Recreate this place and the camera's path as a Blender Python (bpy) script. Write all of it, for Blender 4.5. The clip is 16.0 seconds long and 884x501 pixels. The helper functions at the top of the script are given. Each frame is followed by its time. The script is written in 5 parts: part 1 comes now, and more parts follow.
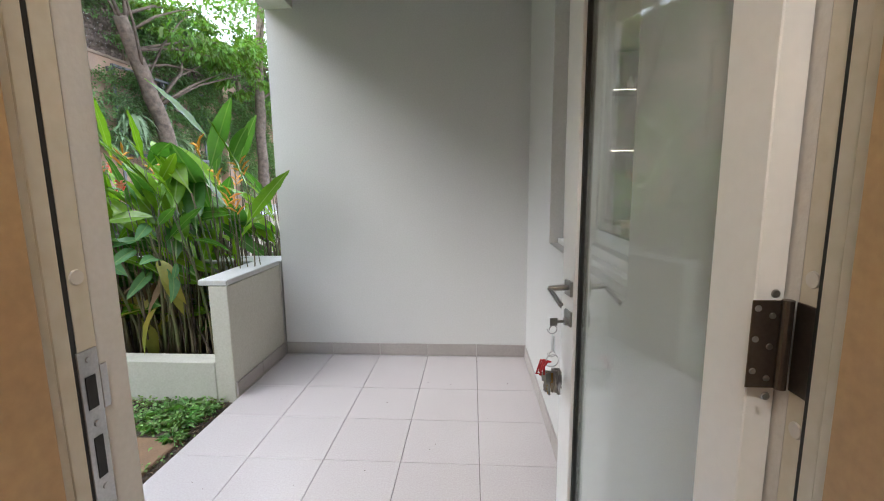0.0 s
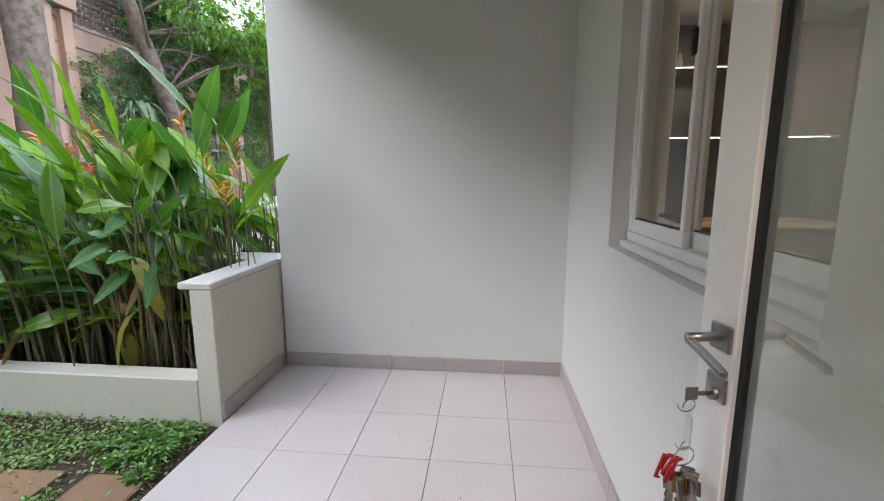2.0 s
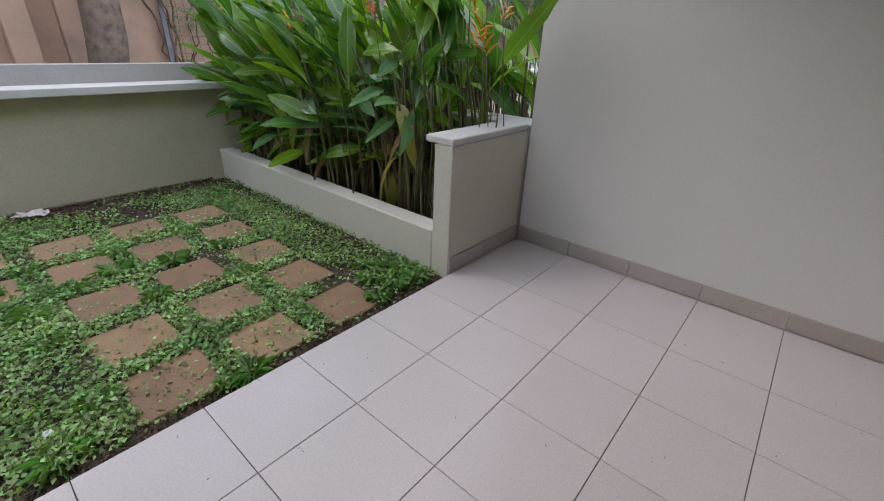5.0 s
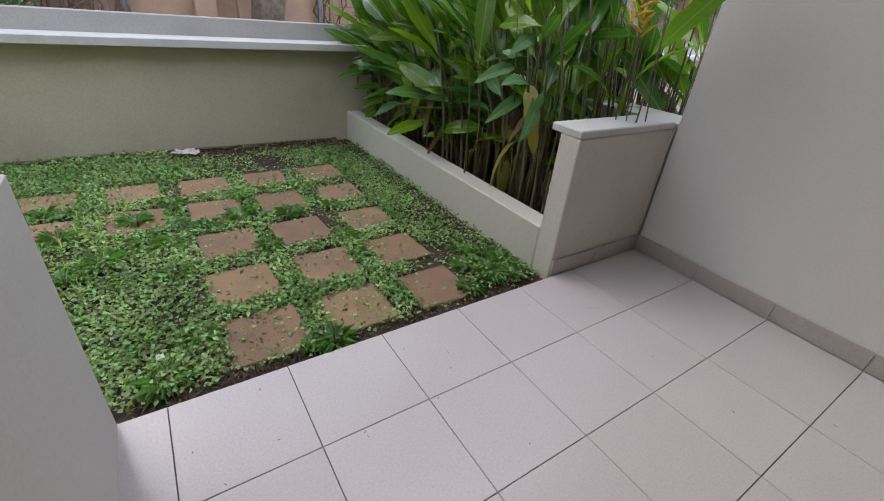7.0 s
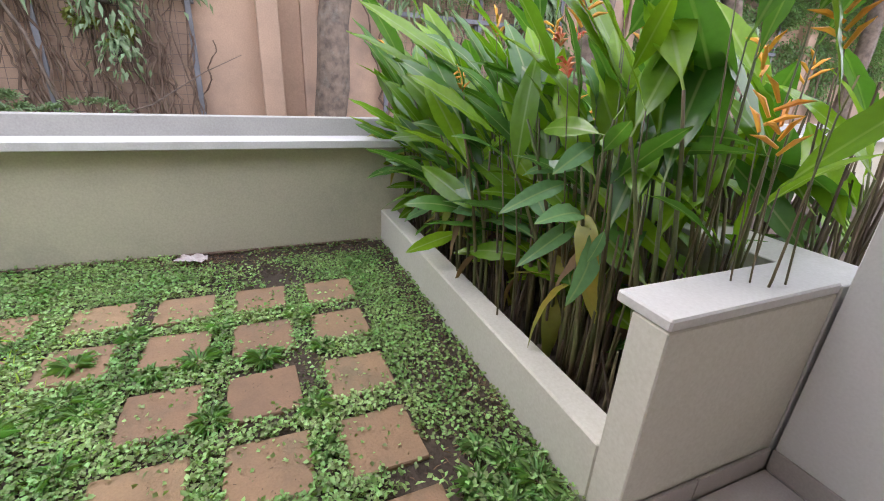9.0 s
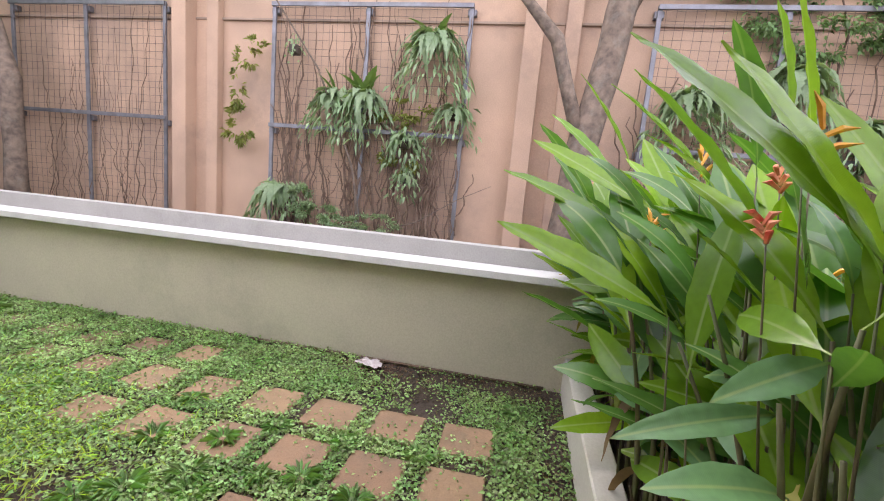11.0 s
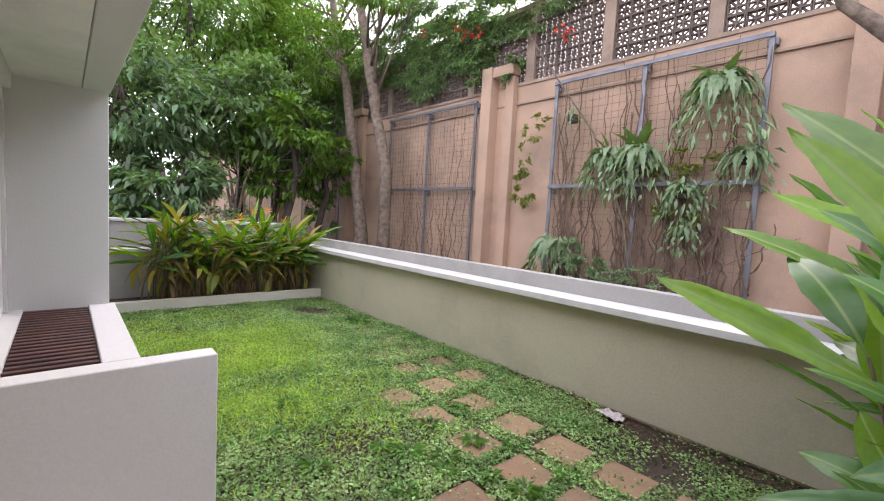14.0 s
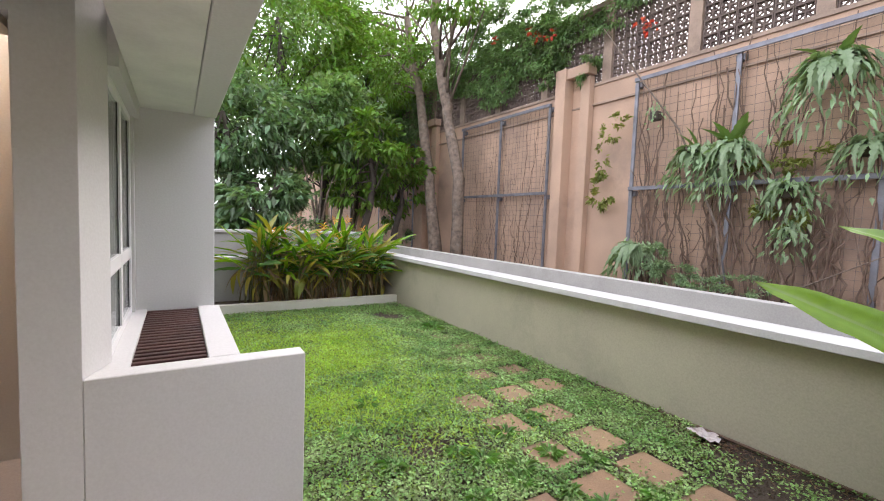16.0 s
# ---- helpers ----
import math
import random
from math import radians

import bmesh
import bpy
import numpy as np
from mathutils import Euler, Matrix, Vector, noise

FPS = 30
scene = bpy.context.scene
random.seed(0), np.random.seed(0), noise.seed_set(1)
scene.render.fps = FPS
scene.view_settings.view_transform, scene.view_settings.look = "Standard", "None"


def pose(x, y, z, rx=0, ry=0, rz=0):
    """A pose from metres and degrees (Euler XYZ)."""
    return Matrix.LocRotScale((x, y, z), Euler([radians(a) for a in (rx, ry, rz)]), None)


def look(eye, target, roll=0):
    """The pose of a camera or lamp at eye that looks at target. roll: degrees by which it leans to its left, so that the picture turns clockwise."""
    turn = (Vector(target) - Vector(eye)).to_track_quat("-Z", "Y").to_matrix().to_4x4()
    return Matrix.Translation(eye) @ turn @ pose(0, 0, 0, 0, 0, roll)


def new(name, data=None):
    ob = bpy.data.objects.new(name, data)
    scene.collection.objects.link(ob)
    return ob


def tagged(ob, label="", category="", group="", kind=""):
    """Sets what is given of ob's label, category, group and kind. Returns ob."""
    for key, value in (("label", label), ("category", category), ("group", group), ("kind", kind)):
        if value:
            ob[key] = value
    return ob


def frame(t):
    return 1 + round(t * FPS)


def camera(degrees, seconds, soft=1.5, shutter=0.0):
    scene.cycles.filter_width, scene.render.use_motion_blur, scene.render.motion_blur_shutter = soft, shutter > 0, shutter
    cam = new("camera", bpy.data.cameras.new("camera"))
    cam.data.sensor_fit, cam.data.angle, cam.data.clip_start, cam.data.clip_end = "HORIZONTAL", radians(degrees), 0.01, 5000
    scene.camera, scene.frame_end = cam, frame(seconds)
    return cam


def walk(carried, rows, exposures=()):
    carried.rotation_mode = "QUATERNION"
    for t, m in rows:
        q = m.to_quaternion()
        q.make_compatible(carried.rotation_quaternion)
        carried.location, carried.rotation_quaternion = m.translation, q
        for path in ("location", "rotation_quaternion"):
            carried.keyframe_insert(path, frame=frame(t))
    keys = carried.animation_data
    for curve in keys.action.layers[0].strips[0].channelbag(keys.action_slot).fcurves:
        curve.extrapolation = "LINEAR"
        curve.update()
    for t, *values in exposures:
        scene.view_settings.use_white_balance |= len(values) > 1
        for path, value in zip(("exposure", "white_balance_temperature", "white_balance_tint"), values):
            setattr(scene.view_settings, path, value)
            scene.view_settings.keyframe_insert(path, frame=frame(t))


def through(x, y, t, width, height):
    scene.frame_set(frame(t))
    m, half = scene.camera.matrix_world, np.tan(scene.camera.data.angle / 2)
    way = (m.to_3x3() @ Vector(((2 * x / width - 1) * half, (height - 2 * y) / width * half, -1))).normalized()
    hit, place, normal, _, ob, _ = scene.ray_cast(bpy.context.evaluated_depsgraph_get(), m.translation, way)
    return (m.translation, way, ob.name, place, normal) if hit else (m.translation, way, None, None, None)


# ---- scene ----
cam = camera(91.8, 16.0, soft=1.05)
PATH = [
    (0, (1.565, -2.773, 1.384), (1.425, -0.8, 1.087), -0.7),
    (0.5, (1.494, -2.689, 1.36), (1.358, -0.717, 1.056), 0.1),
    (1, (1.457, -2.575, 1.34), (1.314, -0.605, 1.025), 0.1),
    (1.5, (1.458, -2.454, 1.355), (1.308, -0.485, 1.035), 0.1),
    (2, (1.452, -2.286, 1.349), (1.255, -0.323, 1.025), -0.1),
    (2.5, (1.417, -2.133, 1.354), (1.173, -0.174, 1.035), -0.5),
    (3, (1.411, -1.973, 1.34), (0.938, -0.06, 1.0), -0.0),
    (3.5, (1.422, -1.885, 1.298), (0.63, -0.095, 0.886), 1.5),
    (4, (1.426, -1.902, 1.278), (0.527, -0.236, 0.633), 2.4),
    (4.5, (1.425, -1.924, 1.263), (0.395, -0.411, 0.457), 2.1),
    (5, (1.412, -1.94, 1.261), (0.261, -0.56, 0.384), 2.3),
    (7.5, (1.18, -1.746, 1.261), (-0.266, -0.778, 0.276), 5.1),
    (8, (1.023, -1.579, 1.274), (-0.467, -0.625, 0.343), 4.1),
    (10.5, (0.274, -0.61, 1.463), (-1.695, -0.628, 1.11), 5.8),
    (11, (0.299, -0.567, 1.44), (-1.643, -0.94, 1.144), 5.1),
    (11.5, (0.39, -0.487, 1.455), (-1.471, -1.163, 1.17), 4.5),
    (12, (0.451, -0.398, 1.486), (-1.319, -1.291, 1.217), 4.1),
    (12.5, (0.478, -0.33, 1.487), (-1.234, -1.34, 1.264), 4.0),
    (13, (0.485, -0.252, 1.497), (-1.112, -1.442, 1.313), 3.8),
    (13.5, (0.498, -0.166, 1.502), (-0.948, -1.537, 1.333), 3.7),
    (14, (0.508, -0.11, 1.505), (-0.814, -1.603, 1.354), 3.2),
    (14.5, (0.517, -0.088, 1.502), (-0.699, -1.669, 1.363), 2.7),
    (15, (0.521, -0.092, 1.5), (-0.608, -1.737, 1.367), 2.4),
    (15.5, (0.525, -0.1, 1.498), (-0.561, -1.775, 1.367), 2.3),
    (16, (0.517, -0.104, 1.495), (-0.533, -1.801, 1.362), 2.1),
]
walk(cam, [(t, look(eye, target, roll)) for t, eye, target, roll in PATH],
     ((0, 0.82, 5700, 10), (1, 0.88, 5700, 10), (2.5, 0.68, 5650, 14), (3.5, 0.62, 5750, 14), (5, 0.08, 5850, 15), (7.5, 0.14, 5950, 17), (8.2, 0.5, 6000, 18), (10.5, 0.86, 6350, 23), (12, 0.84, 6400, 25), (12.5, 0.82, 6380, 25), (13.5, 0.56, 6300, 23), (14.5, 0.60, 6250, 21), (16, 0.65, 6300, 19)))

# ---- world and light ----
world = bpy.data.worlds.new("world")
scene.world = world
world.use_nodes = True
wn = world.node_tree
for n in list(wn.nodes):
    wn.nodes.remove(n)
sky = wn.nodes.new("ShaderNodeTexSky")
sky.sky_type, sky.sun_disc = "NISHITA", False
sky.sun_elevation, sky.sun_rotation = radians(43), radians(-117)
sky.dust_density, sky.ozone_density = 6.0, 0.6
hazy = wn.nodes.new("ShaderNodeMixRGB")
hazy.inputs[0].default_value = 0.75
hazy.inputs[2].default_value = (11.0, 11.2, 11.7, 1)
back = wn.nodes.new("ShaderNodeBackground")
back.inputs[1].default_value = 0.21
wout = wn.nodes.new("ShaderNodeOutputWorld")
wn.links.new(sky.outputs[0], hazy.inputs[1])
wn.links.new(hazy.outputs[0], back.inputs[0])
wn.links.new(back.outputs[0], wout.inputs[0])

sun = new("sun", bpy.data.lights.new("sun", "SUN"))
sun.data.energy, sun.data.angle, sun.data.color = 0.95, radians(28), (1.0, 0.96, 0.9)
sun.matrix_world = look((-6, -3, 6.2), (0, 0, 0))


# ---- materials ----
def material(name, colour, rough=0.8, second=None, scale=4.0, bump=0.0, fine=60.0, metal=0.0, stain=None, amount=0.5,
             spec=0.5, vary=0.0, island=False):
    """Base colour mixed with a second one over two scales of noise, fine bump, and stains of a third colour."""
    m = bpy.data.materials.new(name)
    m.use_nodes = True
    t = m.node_tree
    b = t.nodes["Principled BSDF"]
    b.inputs["Roughness"].default_value = rough
    b.inputs["Metallic"].default_value = metal
    b.inputs["Specular IOR Level"].default_value = spec
    pos = t.nodes.new("ShaderNodeTexCoord")
    geo = t.nodes.new("ShaderNodeNewGeometry")
    place = geo.outputs["Position"]
    coarse = t.nodes.new("ShaderNodeTexNoise")
    coarse.inputs["Scale"].default_value, coarse.inputs["Detail"].default_value = scale, 6
    t.links.new(place, coarse.inputs["Vector"])
    small = t.nodes.new("ShaderNodeTexNoise")
    small.inputs["Scale"].default_value, small.inputs["Detail"].default_value = fine, 3
    t.links.new(place, small.inputs["Vector"])
    ramp = t.nodes.new("ShaderNodeValToRGB")
    ramp.color_ramp.elements[0].position, ramp.color_ramp.elements[1].position = 0.35, 0.68
    ramp.color_ramp.elements[0].color = (*colour, 1)
    ramp.color_ramp.elements[1].color = (*(second or [c * 0.85 for c in colour]), 1)
    t.links.new(coarse.outputs[0], ramp.inputs[0])
    last = ramp.outputs[0]
    grain = t.nodes.new("ShaderNodeMixRGB")
    grain.blend_type = "OVERLAY"
    grain.inputs[0].default_value = 0.18
    t.links.new(last, grain.inputs[1])
    t.links.new(small.outputs[0], grain.inputs[2])
    last = grain.outputs[0]
    if stain:
        mask = t.nodes.new("ShaderNodeTexNoise")
        mask.inputs["Scale"].default_value, mask.inputs["Detail"].default_value = scale * 0.6, 9
        mask.inputs["Roughness"].default_value = 0.7
        t.links.new(place, mask.inputs["Vector"])
        cut = t.nodes.new("ShaderNodeValToRGB")
        cut.color_ramp.elements[0].position, cut.color_ramp.elements[1].position = 0.52, 0.7
        cut.color_ramp.elements[1].color = (amount, amount, amount, 1)
        t.links.new(mask.outputs[0], cut.inputs[0])
        mix = t.nodes.new("ShaderNodeMixRGB")
        t.links.new(cut.outputs[0], mix.inputs[0])
        t.links.new(last, mix.inputs[1])
        mix.inputs[2].default_value = (*stain, 1)
        last = mix.outputs[0]
    if vary:
        if island:
            rnd = geo.outputs["Random Per Island"]
        else:
            info = t.nodes.new("ShaderNodeObjectInfo")
            rnd = info.outputs["Random"]
        hsv = t.nodes.new("ShaderNodeHueSaturation")
        rng = t.nodes.new("ShaderNodeMapRange")
        rng.inputs[3].default_value, rng.inputs[4].default_value = 1 - vary, 1 + vary
        t.links.new(rnd, rng.inputs[0])
        t.links.new(rng.outputs[0], hsv.inputs["Value"])
        hue = t.nodes.new("ShaderNodeMapRange")
        hue.inputs[3].default_value, hue.inputs[4].default_value = 0.5 - vary * 0.06, 0.5 + vary * 0.05
        t.links.new(rnd, hue.inputs[0])
        t.links.new(hue.outputs[0], hsv.inputs["Hue"])
        t.links.new(last, hsv.inputs["Color"])
        last = hsv.outputs[0]
    t.links.new(last, b.inputs["Base Color"])
    if bump:
        bp = t.nodes.new("ShaderNodeBump")
        bp.inputs["Strength"].default_value, bp.inputs["Distance"].default_value = bump, 0.01
        t.links.new(small.outputs[0], bp.inputs["Height"])
        t.links.new(bp.outputs[0], b.inputs["Normal"])
    return m


def leafy(name, colour, other, rough=0.4, through=0.3, vary=0.35):
    """Thin leaf: gloss, colour by island, and light coming through it."""
    m = material(name, colour, rough, other, 3.0, 0.0, 40.0, vary=vary, island=True)
    t = m.node_tree
    b = t.nodes["Principled BSDF"]
    src = b.inputs["Base Color"].links[0].from_socket
    tr = t.nodes.new("ShaderNodeBsdfTranslucent")
    bright = t.nodes.new("ShaderNodeMixRGB")
    bright.blend_type, bright.inputs[0].default_value = "MULTIPLY", 1.0
    bright.inputs[2].default_value = (1.6, 1.7, 0.6, 1)
    t.links.new(src, bright.inputs[1])
    t.links.new(bright.outputs[0], tr.inputs[0])
    mx = t.nodes.new("ShaderNodeMixShader")
    mx.inputs[0].default_value = through
    t.links.new(b.outputs[0], mx.inputs[1])
    t.links.new(tr.outputs[0], mx.inputs[2])
    t.links.new(mx.outputs[0], t.nodes["Material Output"].inputs[0])
    return m


def glowing(name, colour, strength):
    m = bpy.data.materials.new(name)
    m.use_nodes = True
    b = m.node_tree.nodes["Principled BSDF"]
    b.inputs["Emission Color"].default_value = (*colour, 1)
    b.inputs["Emission Strength"].default_value = strength
    b.inputs["Base Color"].default_value = (*colour, 1)
    return m


def glass(name, tint=(1, 1, 1), rough=0.0, power=4.0, film=0.0):
    """A thin pane: mostly clear, with a mirror's gloss at a grazing view. film: the share of a pale hazy film on it."""
    m = bpy.data.materials.new(name)
    m.use_nodes = True
    t = m.node_tree
    t.nodes.remove(t.nodes["Principled BSDF"])
    tr = t.nodes.new("ShaderNodeBsdfTransparent")
    tr.inputs[0].default_value = (*tint, 1)
    gl = t.nodes.new("ShaderNodeBsdfGlossy")
    gl.inputs["Roughness"].default_value = rough
    lw = t.nodes.new("ShaderNodeLayerWeight")
    lw.inputs[0].default_value = 0.5
    pw = t.nodes.new("ShaderNodeMath")
    pw.operation = "POWER"
    pw.inputs[1].default_value = power
    t.links.new(lw.outputs["Facing"], pw.inputs[0])
    fr = t.nodes.new("ShaderNodeMapRange")
    fr.inputs[3].default_value, fr.inputs[4].default_value = 0.04, 0.8
    t.links.new(pw.outputs[0], fr.inputs[0])
    mx = t.nodes.new("ShaderNodeMixShader")
    t.links.new(fr.outputs[0], mx.inputs[0])
    t.links.new(tr.outputs[0], mx.inputs[1])
    t.links.new(gl.outputs[0], mx.inputs[2])
    if film:
        veil = t.nodes.new("ShaderNodeBsdfTranslucent")
        veil.inputs[0].default_value = (0.80, 0.86, 0.83, 1)
        dust = t.nodes.new("ShaderNodeBsdfDiffuse")
        dust.inputs[0].default_value = (0.80, 0.86, 0.83, 1)
        both, over = t.nodes.new("ShaderNodeMixShader"), t.nodes.new("ShaderNodeMixShader")
        both.inputs[0].default_value, over.inputs[0].default_value = 0.6, film
        t.links.new(veil.outputs[0], both.inputs[1])
        t.links.new(dust.outputs[0], both.inputs[2])
        t.links.new(mx.outputs[0], over.inputs[1])
        t.links.new(both.outputs[0], over.inputs[2])
        mx = over
    t.links.new(mx.outputs[0], t.nodes["Material Output"].inputs[0])
    return m


WALL = material("wall_paint", (0.685, 0.675, 0.655), 0.85, (0.66, 0.65, 0.63), 1.2, 0.08, 90)
OLIVE = material("boundary_paint", (0.52, 0.48, 0.355), 0.9, (0.46, 0.425, 0.32), 1.5, 0.1, 80, stain=(0.27, 0.26, 0.2), amount=0.4)
CAP = material("cap_paint", (0.61, 0.60, 0.575), 0.8, (0.55, 0.54, 0.515), 3, 0.1, 80, stain=(0.3, 0.29, 0.26), amount=0.35)
CREAM = material("planter_paint", (0.58, 0.56, 0.48), 0.85, (0.55, 0.53, 0.45), 2, 0.05, 80, stain=(0.42, 0.39, 0.31), amount=0.3)
UPST = material("upstand_paint", (0.41, 0.40, 0.37), 0.85, (0.35, 0.34, 0.315), 2, 0.1, 80, stain=(0.18, 0.17, 0.16), amount=0.4)
PINK = material("pink_render", (0.525, 0.36, 0.25), 0.95, (0.40, 0.28, 0.20), 0.9, 0.25, 50, stain=(0.27, 0.2, 0.16), amount=0.75)
TILE = material("floor_tile", (0.56, 0.515, 0.505), 0.25, (0.54, 0.495, 0.485), 2.0, 0.02, 120, vary=0.03)
SKIRT = material("skirting_tile", (0.44, 0.40, 0.375), 0.35, (0.4, 0.36, 0.33), 3, 0.02, 120, vary=0.03)
GROUT = material("grout", (0.2, 0.175, 0.16), 0.95, (0.16, 0.14, 0.13), 6, 0.1)
STONE = material("paving_stone", (0.30, 0.19, 0.105), 0.85, (0.235, 0.155, 0.09), 5, 0.35, 110, stain=(0.13, 0.12, 0.075), amount=0.6, vary=0.13)
SOIL = material("soil", (0.075, 0.055, 0.042), 1.0, (0.12, 0.09, 0.065), 7, 0.9, 70)
GROUND = material("ground", (0.05, 0.036, 0.026), 1.0, (0.09, 0.066, 0.045), 4, 0.9, 60)
STEEL = material("galvanised_steel", (0.23, 0.235, 0.255), 0.5, (0.16, 0.16, 0.175), 6, 0.1, 60, metal=0.5, stain=(0.2, 0.13, 0.1), amount=0.3)
BARK = material("bark", (0.24, 0.18, 0.135), 0.95, (0.11, 0.085, 0.065), 9, 1.0, 30, stain=(0.27, 0.25, 0.21), amount=0.5)
DARKBARK = material("dark_bark", (0.09, 0.07, 0.055), 0.95, (0.06, 0.05, 0.04), 6, 0.8, 35)
WORN = material("worn_render", (0.37, 0.275, 0.205), 0.95, (0.25, 0.19, 0.145), 1.6, 0.3, 50, stain=(0.12, 0.095, 0.075), amount=0.7)
BLOCK = material("screen_block", (0.17, 0.13, 0.105), 0.95, (0.13, 0.1, 0.085), 1.5, 0.3, 60, vary=0.15)
WHITE = material("white_aluminium", (0.86, 0.86, 0.85), 0.35, (0.82, 0.82, 0.81), 2, 0.0)
BLACK = material("rubber_seal", (0.015, 0.015, 0.015), 0.6)
CHROME = material("brushed_nickel", (0.56, 0.55, 0.54), 0.3, (0.36, 0.35, 0.34), 8, 0.02, 200, metal=1.0)
TIMBER = material("warm_timber", (0.50, 0.34, 0.17), 0.5, (0.42, 0.27, 0.13), 3, 0.05, 60)
DECK = material("dark_red_timber", (0.10, 0.042, 0.033), 0.5, (0.05, 0.022, 0.02), 5, 0.1, 60)
CEIL = material("ceiling_paint", (0.8, 0.795, 0.74), 0.9)
GLASS = glass("clear_glass", (0.93, 0.96, 0.95))
LEAFY = leafy("yellow_leaf", (0.34, 0.27, 0.04), (0.2, 0.24, 0.04), 0.5, 0.3)
LEAFD = leafy("dry_leaf", (0.26, 0.17, 0.09), (0.16, 0.1, 0.06), 0.8, 0.15)
TREELEAF = leafy("tree_leaf", (0.10, 0.175, 0.085), (0.19, 0.285, 0.155), 0.45, 0.3, 0.45)
HERB = leafy("herb_leaf", (0.15, 0.27, 0.075), (0.33, 0.45, 0.18), 0.5, 0.25, 0.6)
WEED = leafy("weed_leaf", (0.11, 0.23, 0.055), (0.18, 0.33, 0.09), 0.45, 0.25, 0.4)
GRASS = leafy("grass_blade", (0.38, 0.54, 0.07), (0.50, 0.66, 0.13), 0.6, 0.3, 0.3)
FERN = leafy("fern_leaf", (0.19, 0.29, 0.15), (0.31, 0.41, 0.25), 0.6, 0.25, 0.3)
STALK = material("stalk", (0.10, 0.125, 0.04), 0.6, (0.16, 0.115, 0.06), 5, 0.1)


# ---- mesh helpers ----
def part(name, bm, mat, parent=None, label="", kind="", smooth=False):
    me = bpy.data.meshes.new(name)
    bm.to_mesh(me)
    bm.free()
    return mesh_ob(name, me, mat, parent, label, kind, smooth)


def mesh_ob(name, me, mat, parent=None, label="", kind="", smooth=False):
    me.materials.append(mat)
    if smooth:
        me.polygons.foreach_set("use_smooth", [True] * len(me.polygons))
    ob = new(name, me)
    ob.parent = parent
    return tagged(ob, label, kind=kind)


def add_box(bm, lo, hi):
    x0, y0, z0 = lo
    x1, y1, z1 = hi
    v = [bm.verts.new(p) for p in ((x0, y0, z0), (x1, y0, z0), (x1, y1, z0), (x0, y1, z0),
                                   (x0, y0, z1), (x1, y0, z1), (x1, y1, z1), (x0, y1, z1))]
    for f in ((3, 2, 1, 0), (4, 5, 6, 7), (0, 1, 5, 4), (1, 2, 6, 5), (2, 3, 7, 6), (3, 0, 4, 7)):
        bm.faces.new([v[i] for i in f])


def boxes(*pairs, bevel=0.0):
    bm = bmesh.new()
    for lo, hi in pairs:
        add_box(bm, lo, hi)
    if bevel:
        bmesh.ops.bevel(bm, geom=bm.edges[:], offset=bevel, segments=1, affect="EDGES")
    return bm


def wall(name, lo, hi, mat, label="", bevel=0.004):
    return part(name, boxes((lo, hi), bevel=bevel), mat, None, label, "structure")


def tube(bm, points, radii, sides=8, cap=True):
    """A tube along points, joined ring by ring."""
    rings = []
    for i, p in enumerate(points):
        p = Vector(p)
        d = Vector(points[min(i + 1, len(points) - 1)]) - Vector(points[max(i - 1, 0)])
        d.normalize()
        a = d.cross(Vector((0.3, 0.9, 0.1)) if abs(d.z) > 0.9 else Vector((0, 0, 1))).normalized()
        b = d.cross(a)
        rings.append([bm.verts.new(p + radii[i] * (math.cos(k * math.tau / sides) * a + math.sin(k * math.tau / sides) * b))
                      for k in range(sides)])
    for r, s in zip(rings, rings[1:]):
        for k in range(sides):
            bm.faces.new((r[k], r[(k + 1) % sides], s[(k + 1) % sides], s[k]))
    if cap:
        bm.faces.new(rings[0][::-1])
        bm.faces.new(rings[-1])


GZ = -0.045          # garden soil level
YD = -2.14           # outer face of the door wall and the box
XP = -7.1            # pink wall face

# ---- ground ----
bm = bmesh.new()
n = 40
xs = [-60, -30, -15] + [-12 + 0.4 * i for i in range(31)] + [0.02, 10, 30, 60]
ys = [-60, -30, -16] + [-14 + 0.5 * i for i in range(45)] + [12, 30, 60]
grid = [[bm.verts.new((x, y, GZ + 0.002 + (0.015 * noise.noise(Vector((x, y, 0)) * 1.3) if -3 < x < 0 and -7 < y < 0 else 0))) for y in ys] for x in xs]
for i in range(len(xs) - 1):
    for j in range(len(ys) - 1):
        bm.faces.new((grid[i][j], grid[i + 1][j], grid[i + 1][j + 1], grid[i][j + 1]))
part("ground", bm, GROUND, None, "dark bare soil of the garden under creeping plants", "structure", True)
part("earth_bank", boxes(((-9, -16, -0.06), (-3.05, 14, 0.42))), SOIL, None, "dark soil bed between low wall and tall wall", "structure")

